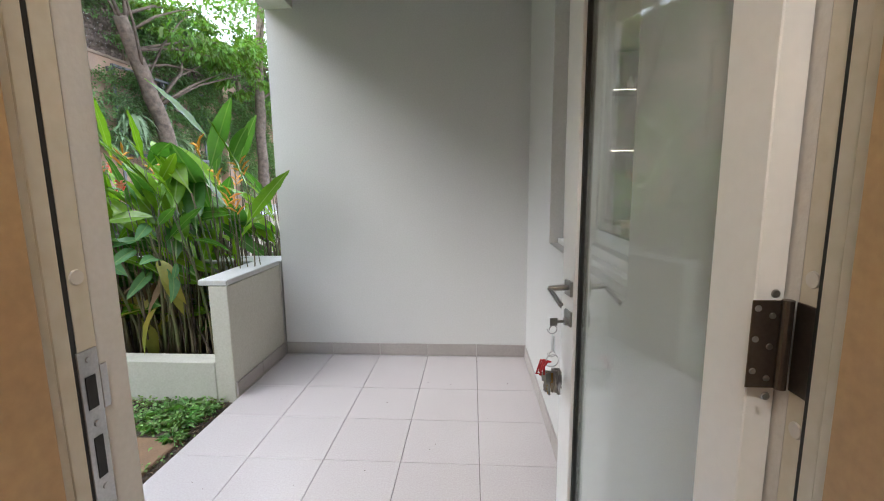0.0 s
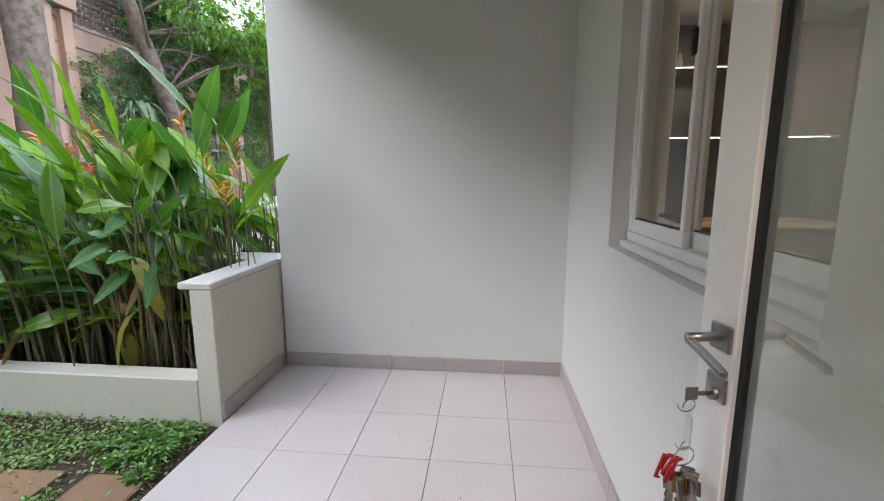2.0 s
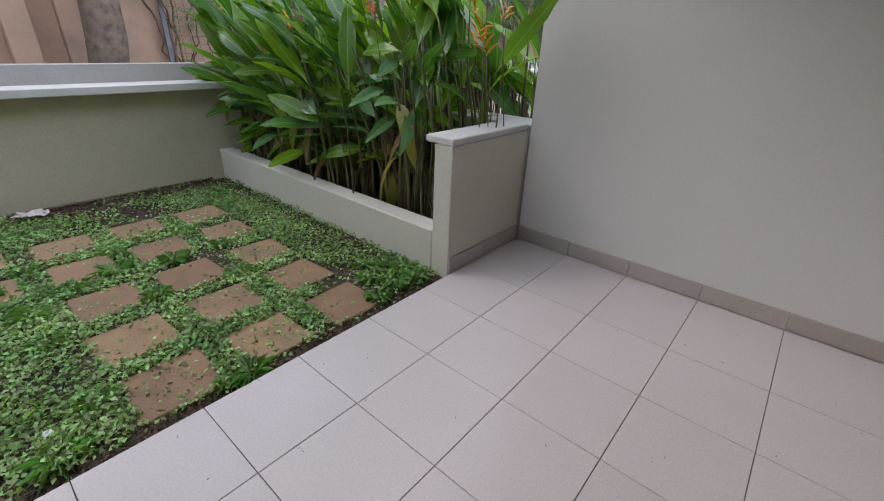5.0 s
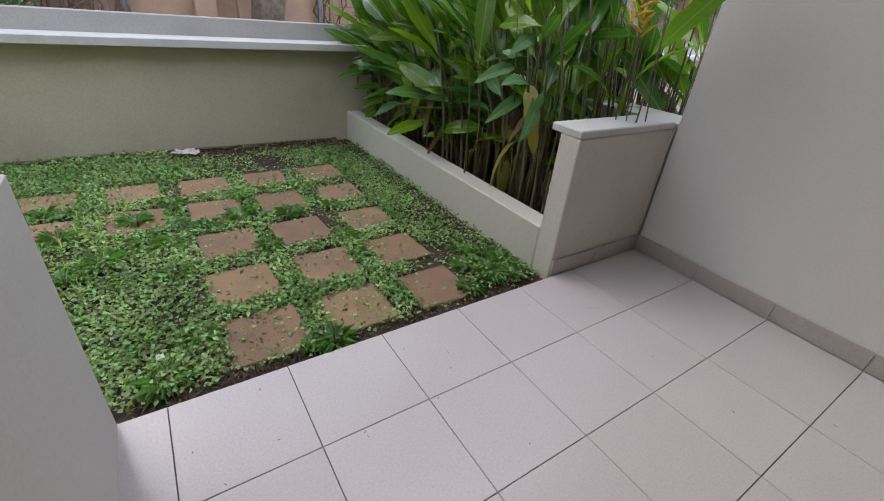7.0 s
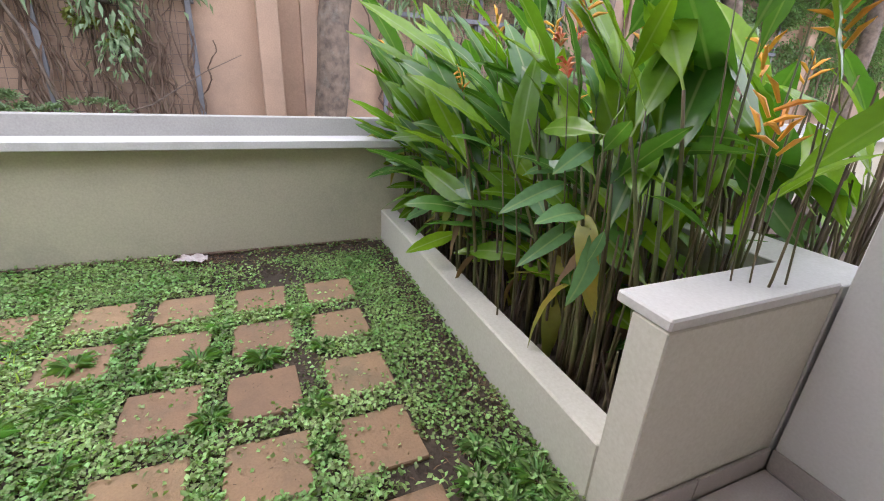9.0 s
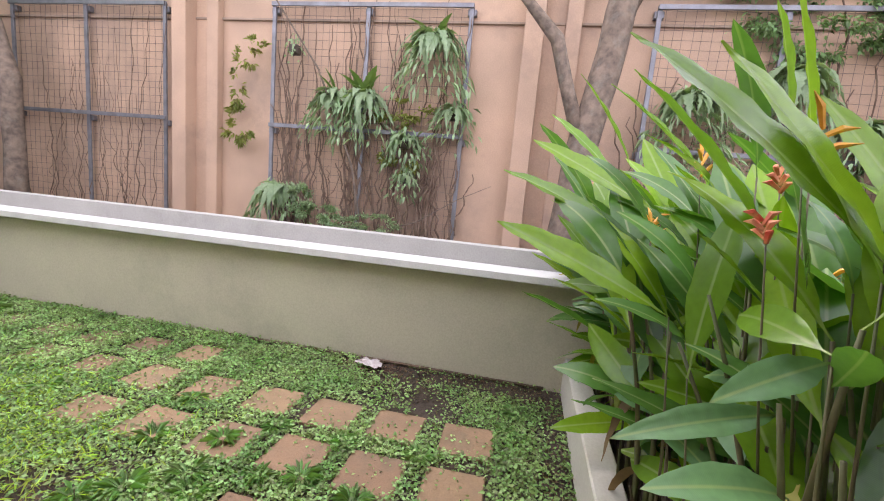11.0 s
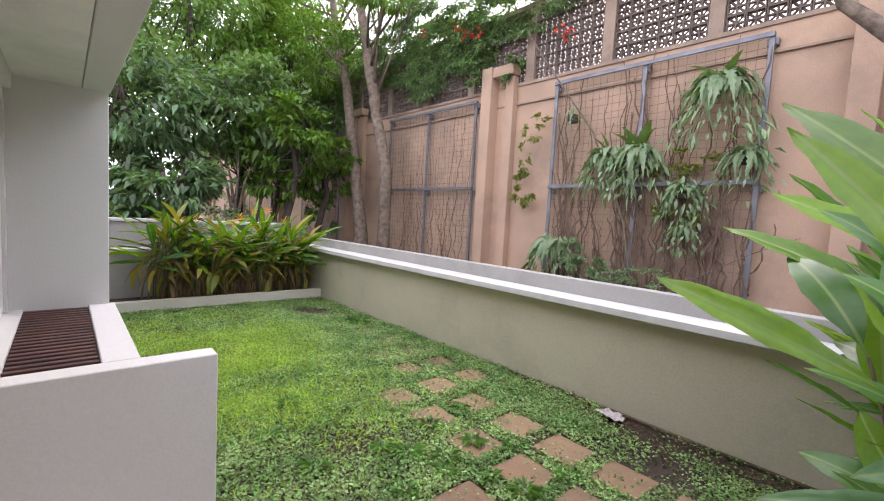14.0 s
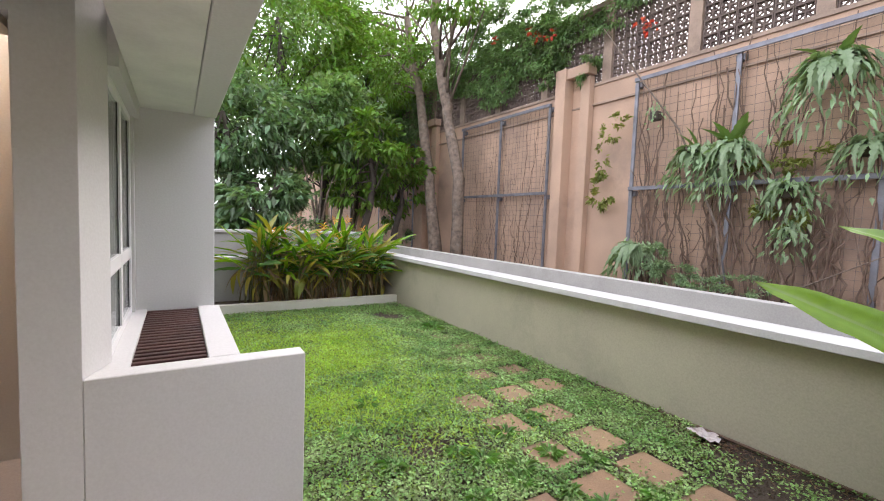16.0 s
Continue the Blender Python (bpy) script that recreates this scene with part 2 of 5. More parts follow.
# ---- patio ----
wall("patio_base", (0.002, YD - 0.3, -0.2), (2.0, 0.6, -0.012), GROUT, "grey grouted bed under the patio tiles", 0)
wall("house_floor", (0.9, -6, -0.2), (2.3, YD - 0.3, -0.004), TILE, "pale tiled floor inside the doorway", 0)
wall("wall_end", (0.0, 0.6, -0.2), (2.6, 0.8, 2.95), WALL, "smooth pale grey painted end wall of the patio")
WX0, WX1 = 2.0, 2.2
WY0, WY1, WZ0, WZ1 = -1.56, -0.34, 1.06, 2.5
part("wall_kitchen", boxes(((WX0, YD - 0.35, -0.2), (WX1, 0.6, WZ0)), ((WX0, YD - 0.35, WZ1), (WX1, 0.6, 2.95)),
     ((WX0, WY1, WZ0), (WX1, 0.6, WZ1)), ((WX0, YD - 0.35, WZ0), (WX1, WY0, WZ1))), WALL, None,
     "smooth pale grey painted kitchen wall with a window opening", "structure")
DX0, DX1, DZ = 0.997, 2.0, 2.15
part("wall_door", boxes(((0.825, YD - 0.3, -0.2), (DX0, YD, 2.95)), ((DX0, YD - 0.3, DZ), (DX1, YD, 2.95))), WALL, None,
     "pale grey painted wall round the doorway", "structure")
wall("edge_beam", (-0.001, YD - 0.3, 2.85), (0.17, 0.599, 2.9499), CEIL, "pale painted edge beam of the patio ceiling")
# out of view; its dark colour cuts bounce so the wall tops shade off
wall("ceiling", (0.0, YD - 0.3, 2.95), (2.6, 0.8, 3.15), material("low_bounce_ceiling", (0.34, 0.33, 0.3), 0.9), "unseen patio ceiling darkened to cut bounced light")
wall("beam", (0.0, YD - 0.3, 2.72), (0.22, 0.6, 2.95), CEIL, "painted beam along the open edge of the patio")

# ---- planter 1 ----
part("planter_end_wall", boxes(((-0.148, -0.17, -0.2), (-0.018, 0.6, 0.76)), bevel=0.005), CREAM, None,
     "cream painted end wall of the planter beside the patio", "structure")
part("planter_end_cap", boxes(((-0.213, -0.172, 0.762), (-0.0165, 0.6, 0.80)), bevel=0.006), CAP, None,
     "pale painted coping on the planter end wall", "structure")
part("planter_curb", boxes(((-2.94, -0.17, -0.2), (-0.148, -0.03, 0.242)), bevel=0.008), CREAM, None,
     "cream painted low kerb of the planter", "structure")
wall("planter_back_wall", (-2.94, 0.6, -0.2), (-0.013, 0.88, 0.79), CAP, "pale low dividing wall behind the planter")
wall("planter_soil", (-2.94, -0.03, -0.2), (-0.148, 0.6, 0.10), SOIL, "dark planter soil", 0)

# ---- low boundary wall ----
wall("boundary_wall", (-3.12, -8.2, -0.3), (-2.93, 12, 0.80), OLIVE, "olive grey painted low boundary wall")
wall("boundary_cap", (-3.12, -8.2, 0.802), (-2.80, 12, 0.86), CAP, "pale painted projecting coping of the boundary wall")
wall("boundary_upper", (-3.22, -8.2, 0.3), (-3.09, 12, 1.0), UPST, "grey painted upstand behind the coping")

# ---- far planter ----
wall("far_curb", (-2.93, -7.32, -0.2), (0.3, -7.2, 0.12), CREAM, "cream painted kerb of the far planter")
wall("far_soil", (-2.93, -8.0, -0.2), (0.3, -7.32, 0.04), SOIL, "dark soil of the far planter", 0)
wall("far_wall", (-2.93, -8.15, -0.2), (0.3, -8.0, 0.74), UPST, "grey painted low wall behind the far planter")
wall("far_wall_cap", (-2.93, -8.2, 0.742), (0.3, -7.9, 0.79), CAP, "pale coping on the far low wall")

wall("neighbour_wall", (-2.93, -9.4, -0.2), (0.6, -9.2, 1.15), UPST, "grey painted wall of the next garden")
wall("neighbour_cap", (-2.93, -9.45, 1.152), (0.6, -9.15, 1.2), CAP, "pale coping of the next garden wall")

# ---- bay with bench box ----
BT = 0.85
part("bay_front", boxes(((0.0, YD - 0.11, -0.2), (0.824, YD - 0.001, BT)), bevel=0.004), WALL, None, "pale grey painted front of the bay box", "structure")
part("bay_side", boxes(((0.27, -3.5, -0.2), (0.40, YD - 0.11, BT)), bevel=0.004), WALL, None, "pale grey painted side of the bay box", "structure")
wall("bay_inner_sill", (0.69, -3.5, -0.2), (0.9, YD - 0.11, BT - 0.002), WALL, "pale painted sill under the bay window", 0)
wall("bay_fin", (0.298, -8.3, -0.2), (2.0, -3.5, 3.6), WALL, "pale grey painted house wall beyond the bay")
wall("bay_soffit", (0.4255, -3.5, 2.156), (0.717, -1.3, 2.3), CEIL, "smooth painted soffit over the bay window", 0)
wall("bay_beam", (0.288, -3.5, 2.15), (0.422, -1.3, 2.6), WALL, "painted edge beam of the bay")
wall("bay_head", (0.72, -3.5, 2.08), (0.824, YD - 0.206, 2.95), WALL, "painted wall over the bay window", 0)
bm = bmesh.new()
low = [bm.verts.new((x, y, BT + 0.002)) for x, y in ((0.824, YD - 0.003), (0.757, YD - 0.205), (0.9, YD - 0.205), (0.9, YD - 0.003))]
top = [bm.verts.new((v.co.x, v.co.y, 2.949)) for v in low]
bm.faces.new(top)
bm.faces.new(low[::-1])
for k in range(4):
    bm.faces.new((low[k], low[(k + 1) % 4], top[(k + 1) % 4], top[k]))
bmesh.ops.recalc_face_normals(bm, faces=bm.faces[:])
part("bay_pier", bm, WALL, None, "pale grey painted pier beside the bay window", "structure")

# ---- tall pink wall ----
wall("pink_wall", (XP - 0.25, -40, -0.3), (XP, 30, 4.55), PINK, "weathered peach rendered tall boundary wall")


# ---- tall wall: ledge, columns, screen ----
part("wall_ledge", boxes(((XP, -40, 4.09), (XP + 0.05, 30, 4.13)), ((XP, -40, 4.50), (XP + 0.03, 30, 4.57)), bevel=0.006), WORN, None,
     "peach rendered ledge along the tall wall", "structure")


def column(y):
    ob = tagged(new("wall_column"), "peach rendered column with a lintel on the tall wall", "column", kind="structure")
    ob.location = (XP, y, 0)
    part("shaft", boxes(((0.002, -0.2, 0), (0.30, 0.1, 4.98)), bevel=0.01), PINK, ob)
    part("pilaster", boxes(((0.002, 0.42, 0), (0.16, 0.66, 4.72)), bevel=0.01), PINK, ob)
    part("lintel", boxes(((0.002, 0.102, 4.74), (0.26, 0.70, 4.96)), bevel=0.01), PINK, ob)
    part("recess", boxes(((0.002, 0.102, 0), (0.03, 0.418, 4.73))), PINK, ob)


for k in range(-4, 4):
    column(-7.1 + 6.35 * k)


def screen_block_mesh():
    """An open concrete block: a frame with a cross and a small square in it."""
    bm = bmesh.new()
    a, t = 0.125, 0.018
    for lo, hi in (((-a, -a), (a, -a + t)), ((-a, a - t), (a, a)), ((-a, -a + t), (-a + t, a - t)), ((a - t, -a + t), (a, a - t))):
        add_box(bm, (-0.05, lo[0] + 0.001, lo[1]), (0.05, hi[0] - 0.001, hi[1]))
    for sy in (-1, 1):
        tube(bm, [(0, -0.112, -0.112 * sy), (0, 0.112, 0.112 * sy)], [0.02, 0.02], 4)
    add_box(bm, (-0.03, -0.012, -0.11), (0.03, 0.012, 0.11))
    add_box(bm, (-0.029, -0.11, -0.012), (0.029, 0.11, 0.012))
    me = bpy.data.meshes.new("screen_block")
    bm.to_mesh(me)
    bm.free()
    me.materials.append(BLOCK)
    return me


def screen():
    root = tagged(new("block_screen"), "grey brown openwork concrete block screen on the tall wall", "wall screen", kind="structure")
    root.location = (XP - 0.12, 0, 4.58)
    me = screen_block_mesh()
    far_v, far_f = [], []
    base_v = [tuple(v.co) for v in me.vertices]
    base_f = [tuple(p.vertices) for p in me.polygons]
    posts = bmesh.new()
    for s in range(-20, 14):
        y0 = -4.28 + 1.79 * s
        add_box(posts, (-0.08, y0 - 0.225, 0), (0.09, y0 - 0.01, 1.55))
        for c in range(6):
            for r in range(6):
                p = (0, y0 + 0.13 + 0.258 * c, 0.128 + 0.252 * r)
                if -9 <= s * 1 <= 2 and r < 4 and -5 <= s <= 1:
                    ob = new("screen_block", me)
                    ob.parent, ob.location = root, p
                else:
                    n0 = len(far_v)
                    far_v += [(v[0] + p[0], v[1] + p[1], v[2] + p[2]) for v in base_v]
                    far_f += [tuple(i + n0 for i in f) for f in base_f]
    part("screen_post", posts, WORN, root)
    fm = bpy.data.meshes.new("screen_blocks")
    fm.from_pydata(far_v, [], far_f)
    mesh_ob("screen_blocks", fm, BLOCK, root, kind="stuff")
    part("screen_coping", boxes(((-0.1, -40, 1.56), (0.11, 20, 1.66))), WORN, root)


screen()


# ---- trellises ----
def trellis(y0, y1, seed):
    rng = random.Random(seed)
    ob = tagged(new("wall_trellis"), "galvanised steel frame trellis with wire mesh bolted to the peach wall", "trellis", "wall trellises")
    ob.location = (XP + 0.1, 0, 0)
    z0, z1, zm, w = 0.42, 4.36, 2.27, 0.035
    ym = (y0 + y1) / 2
    for nm, lo, hi in (("upright", (0, y0 - w, z0), (0.04, y0 + w, z1)), ("upright", (0, y1 - w, z0), (0.04, y1 + w, z1)),
                       ("upright", (0, ym - w, z0), (0.04, ym + w, z1)), ("rail", (0.042, y0 - w, z1 - 0.07), (0.08, y1 + w, z1)),
                       ("rail", (0.042, y0 - w, zm - w), (0.08, y1 + w, zm + w)), ("rail", (0.042, y0 - w, z0), (0.08, y1 + w, z0 + 0.06))):
        part(nm, boxes((lo, hi), bevel=0.004), STEEL, ob)
    for y in (y0, ym, y1):
        for z in (z1 - 0.12, zm - 0.09):
            part("bracket", boxes(((-0.098, y - 0.07, z - 0.05), (-0.002, y + 0.07, z + 0.05)), bevel=0.006), STEEL, ob)
    bm = bmesh.new()
    y = y0 + 0.1
    while y < y1 - 0.05:
        pts = [(-0.02 + rng.uniform(-0.01, 0.01), y + rng.uniform(-0.012, 0.012), z0 + (z1 - z0) * i / 9) for i in range(10)]
        tube(bm, pts, [0.004] * 10, 3, False)
        y += 0.135
    z = z0 + 0.1
    while z < z1 - 0.05:
        pts = [(-0.02 + rng.uniform(-0.01, 0.01), y0 + (y1 - y0) * i / 9, z + rng.uniform(-0.015, 0.015)) for i in range(10)]
        tube(bm, pts, [0.004] * 10, 3, False)
        z += 0.135
    part("wire_mesh", bm, WIRE, ob)
    return ob


WIRE = material("rusty_wire", (0.16, 0.12, 0.10), 0.8, (0.25, 0.2, 0.17), 5, 0.0, metal=0.3)
VINE = material("vine_stem", (0.12, 0.075, 0.05), 0.95, (0.2, 0.14, 0.1), 8, 0.5, 60)
for k, (a, b) in enumerate(((-24.4, -21.2), (-17.6, -14.4), (-11.2, -7.6), (-5.33, -1.82), (1.0, 4.4), (7.4, 10.8))):
    trellis(a, b, k)


# ---- leaves ----
def leaf_cloud(name, pos, direc, length, width, mat, parent=None, label="", kind="", fold=0.25, sag=0.2):
    """Many small four-sided leaves, each folded on its midrib; arrays of places, directions, lengths and widths."""
    n = len(pos)
    direc = direc / (np.linalg.norm(direc, axis=1, keepdims=True) + 1e-9)
    rnd = np.random.normal(size=(n, 3)) * 0.4 + (0, 0, 1)
    side = np.cross(direc, rnd)
    side /= np.linalg.norm(side, axis=1, keepdims=True) + 1e-9
    up = np.cross(side, direc)
    length, width = np.broadcast_to(length, n)[:, None], np.broadcast_to(width, n)[:, None]
    mid = pos + direc * length * 0.5
    tip = pos + direc * length - np.array([0, 0, 1]) * length * sag
    v = np.stack([pos, mid + side * width * 0.5 + up * width * fold, tip, mid - side * width * 0.5 + up * width * fold], 1).reshape(-1, 3)
    base = np.arange(n)[:, None] * 4
    f = np.concatenate([base + [0, 1, 2], base + [0, 2, 3]], 1).reshape(-1, 3)
    me = bpy.data.meshes.new(name)
    me.vertices.add(len(v))
    me.vertices.foreach_set("co", v.astype(np.float32).ravel())
    me.loops.add(f.size)
    me.loops.foreach_set("vertex_index", f.astype(np.int32).ravel())
    me.polygons.add(len(f))
    me.polygons.foreach_set("loop_start", np.arange(0, f.size, 3, dtype=np.int32))
    me.update(calc_edges=True)
    me.validate()
    return mesh_ob(name, me, mat, parent, label, kind)


def ball(n, centre, size):
    """Places in lumps inside an ellipsoid, denser near its skin."""
    lumps = max(8, n // 90)
    c = np.random.normal(size=(lumps, 3))
    c /= np.linalg.norm(c, axis=1, keepdims=True)
    c *= np.random.uniform(0.35, 1.0, (lumps, 1)) ** 0.5
    which = np.random.randint(0, lumps, n)
    spread = np.random.normal(size=(n, 3)) * 0.12
    spread[:, 2] *= 0.6
    p = (c[which] + spread) * size
    return p + centre, p / np.array(size)


def tree(x, y, base, points, radii, crowns, bark, leafs, label, leaf=0.13, twigs=5):
    """A tree: bent trunk, limbs to its crown's lumps, and leaves. crowns: (offset from the base, size, leaves)."""
    rng = random.Random(int(abs(x * 31 + y * 17)))
    ob = tagged(new("tree"), label, "tree", "garden trees")
    ob.location = (x, y, base)
    bm = bmesh.new()
    pts = [Vector(p) for p in points]
    fine = []
    rad = []
    for i in range(len(pts) - 1):
        for s in range(4):
            u = s / 4
            fine.append(pts[i].lerp(pts[i + 1], u) + Vector((rng.uniform(-1, 1), rng.uniform(-1, 1), 0)) * 0.02)
            rad.append((radii[i] * (1 - u) + radii[i + 1] * u) * rng.uniform(0.94, 1.08))
    fine.append(pts[-1])
    rad.append(radii[-1])
    tube(bm, fine, rad, 10)
    part("trunk", bm, bark, ob, smooth=True)
    bl = bmesh.new()
    for c, size, n in crowns:
        for k in range(twigs):
            a = fine[rng.randrange(len(fine) // 2, len(fine))]
            b = Vector(c) + Vector([rng.uniform(-0.7, 0.7) * q for q in size])
            m1 = a.lerp(b, 0.4) + Vector((rng.uniform(-0.2, 0.2), rng.uniform(-0.2, 0.2), 0.15))
            m2 = a.lerp(b, 0.75) + Vector((rng.uniform(-0.2, 0.2), rng.uniform(-0.2, 0.2), 0.1))
            r = min(radii[-1] * 0.6, 0.045)
            tube(bl, [a, m1, m2, b], [r, r * 0.7, r * 0.4, r * 0.15], 6)
    part("branchwork", bl, bark, ob, smooth=True)
    P, D = [], []
    for c, size, n in crowns:
        p, d = ball(int(n * 0.7), np.array(c), size)
        P.append(p)
        D.append(d + np.random.normal(size=d.shape) * 0.6 - (0, 0, 0.25))
    P, D = np.concatenate(P), np.concatenate(D)
    L = np.random.uniform(0.7, 1.4, len(P)) * leaf
    leaf_cloud("crown", P, D, L, L * 0.45, leafs, ob)
    return ob


TLIGHT = leafy("young_tree_leaf", (0.11, 0.21, 0.03), (0.16, 0.27, 0.05), 0.45, 0.35, 0.4)
# trees beside the tall wall
tree(-6.2, -11.27, 0.3, [(0, 0, 0), (0, -0.5, 2.0), (0, -1.4, 5.3), (0.1, -1.6, 5.9), (0.1, -2.3, 8.0)], [0.2, 0.17, 0.14, 0.16, 0.1],
     [((0.6, -2.6, 6.2), (1.4, 2.2, 1.3), 4600), ((0.5, -4, 9.2), (2.2, 3.0, 1.0), 3500), ((-0.5, 0, 9.6), (1.8, 2, 0.9), 3000)], BARK, TLIGHT, "slender pale barked tree in the bed before the peach wall", 0.14)
tree(-6.2, -10.2, 0.3, [(0, 0, 0), (0, 0.02, 2.4), (0.0, -0.75, 4.3), (0.0, -0.8, 4.7), (0.1, -1.6, 7.2), (0.2, -1.2, 8.4)], [0.19, 0.17, 0.15, 0.17, 0.13, 0.09],
     [((0.5, 0.6, 7.0), (1.2, 1.6, 0.6), 1500), ((0.2, 1.6, 9.3), (1.6, 2.4, 0.9), 3000), ((1.2, -2.5, 9.4), (1.4, 2.2, 0.8), 2500)], BARK, TLIGHT, "pale barked tree with a kinked trunk before the peach wall", 0.14)
tree(-6.35, -0.05, 0.3, [(0, 0, 0), (0, 0.1, 1.7), (0, 0.35, 3.2), (0, 0.6, 5.2), (0.1, 0.9, 8)], [0.24, 0.22, 0.2, 0.17, 0.13],
     [((0.5, 1.8, 9.5), (2.2, 2.6, 1.2), 4000)], BARK, TREELEAF, "stout barked tree with a low fork before the peach wall", 0.14)
bm = bmesh.new()
tube(bm, [(-6.3, 0.05, 2.2), (-6.25, -0.25, 3.0), (-6.2, -0.45, 3.6), (-6.2, -1.0, 4.2), (-6.15, -1.4, 5.2)], [0.11, 0.1, 0.1, 0.07, 0.05], 8)
part("trunk_fork", bm, BARK, None, "grey brown forked limb rising from the stout tree", "", True)["category"] = "branch"
tree(-6.1, 4.5, 0.3, [(0, 0, 0), (0, 0, 2.2), (0, 0.05, 4.5), (0.1, 0.3, 8)], [0.3, 0.28, 0.26, 0.2],
     [((0.5, 0.8, 9.5), (2.2, 2.6, 1.2), 4000)], BARK, TREELEAF, "thick grey barked tree beside the peach column", 0.14)
tree(-6.4, 8.9, 0.3, [(0, 0, 0), (0, -0.7, 2.6), (0, -1.2, 3.7), (0, -1.8, 5.0)], [0.2, 0.19, 0.17, 0.15],
     [((0.6, 0.2, 5.3), (1.2, 1.9, 0.9), 3200), ((0.2, -2.2, 6.3), (0.9, 1.0, 0.8), 1200), ((0.6, 2.0, 4.9), (1.0, 1.4, 0.9), 2200)], BARK, TLIGHT, "leaning lopped tree with fresh sprouts before the block screen", 0.15)
tree(-6.0, 12.6, 0.3, [(0, 0, 0), (0, 0, 3.0), (0, 0.2, 5.4), (0, 0.9, 8.5)], [0.2, 0.18, 0.15, 0.1],
     [((0.6, 0.5, 7.5), (2.0, 3.0, 1.8), 6000), ((0.3, 2.0, 5), (1.5, 2.5, 1.4), 3000)], BARK, TLIGHT, "many stemmed pale tree at the foot of the block screen", 0.15)
# grove beyond the far planter
rng_g = random.Random(8)
TMID = leafy("mid_tree_leaf", (0.125, 0.215, 0.085), (0.21, 0.32, 0.145), 0.4, 0.3, 0.4)
for k, (x, y, h, s, n, col, low) in enumerate(((-0.6, -13.0, 5.0, 2.2, 9000, TREELEAF, 1), (-3.4, -13.6, 5.4, 2.0, 9000, TMID, 0), (-5.2, -15.5, 5.2, 1.6, 6000, TREELEAF, 0),
                                         (-2.6, -16.5, 10.0, 3.0, 12000, TLIGHT, 0), (-5.0, -19.0, 10.4, 2.8, 10000, TMID, 0), (1.6, -16.5, 7.2, 3.0, 8000, TREELEAF, 1),
                                         (-1.2, -11.2, 2.6, 1.1, 3500, TREELEAF, 1), (-7.6, -18.0, 9.0, 2.6, 7000, TLIGHT, 0), (-3.2, -26, 9.0, 4.0, 8000, TMID, 0),
                                         (-5.6, -12.8, 3.6, 1.1, 2600, TLIGHT, 0), (-6.2, -17.0, 8.6, 2.0, 9000, TLIGHT, 0), (-4.2, -11.8, 4.4, 1.1, 2600, TLIGHT, 0))):
    tree(x, y, -0.05, [(0, 0, 0), (0.15, 0.05, h * 0.3), (-0.1, 0.1, h * 0.6), (0.1, 0, h * 0.85)], [0.12, 0.1, 0.08, 0.05],
         [((0, 0, h * 0.8), (s, s, h * 0.26), n)] + ([((0.3 * s, 0.2 * s, h * 0.4), (s * 0.7, s * 0.6, h * 0.2), n // 4)] if low else [((0.2 * s, -0.3 * s, h * 0.5), (s * 0.8, s * 0.7, h * 0.07), n // 12)]), DARKBARK, col,
         "dark green broadleaved tree in the grove beyond the far planter", 0.21, 9)
for x, y, h in ((-2.9, -12.2, 3.4), (-3.6, -12.9, 3.0), (-4.5, -13.9, 3.2), (-2.1, -12.9, 3.8)):
    ob = tagged(new("sapling"), "thin pale pruned sapling stems in the grove", "tree", "grove saplings")
    ob.location = (x, y, -0.03)
    for q in range(4):
        a = Vector((rng_g.uniform(-0.5, 0.5), rng_g.uniform(-0.4, 0.4), h * rng_g.uniform(0.75, 1.05)))
        bm = bmesh.new()
        tube(bm, [(0.02 * q, 0, 0), (0.02 * q + a.x * 0.1, a.y * 0.1, h * 0.4), (a.x * 0.5, a.y * 0.5, h * 0.65), a], [0.05, 0.045, 0.03, 0.018], 7)
        part("stem", bm, BARK, ob, smooth=True)
    p, d = ball(260, np.array((0, 0, h * 0.9)), (0.7, 0.7, 0.5))
    leaf_cloud("leaf_sprays", p, d, np.random.uniform(0.1, 0.18, len(p)), 0.06, TLIGHT, ob)
P, D = [], []
for x, y, z, a, b, c, n in ((-1.0, -24.0, 1.6, 4.0, 1.0, 1.9, 6000), (-5.3, -25.0, 1.4, 1.5, 1.0, 1.6, 2500), (-1, -10.9, 0.8, 2.4, 0.8, 0.7, 3000), (1.5, -12, 1.3, 1.6, 1.2, 1.4, 5000), (-6.3, -14.8, 0.9, 0.4, 1.2, 0.8, 900)):
    p, d = ball(n, np.array((x, y, z)), (a, b, c))
    P.append(p)
    D.append(d + np.random.normal(size=d.shape) * 0.5)
P = np.concatenate(P)
leaf_cloud("undergrowth", P, np.concatenate(D), np.random.uniform(0.07, 0.15, len(P)), 0.055, TREELEAF, None, "dark green undergrowth of the grove", "stuff")

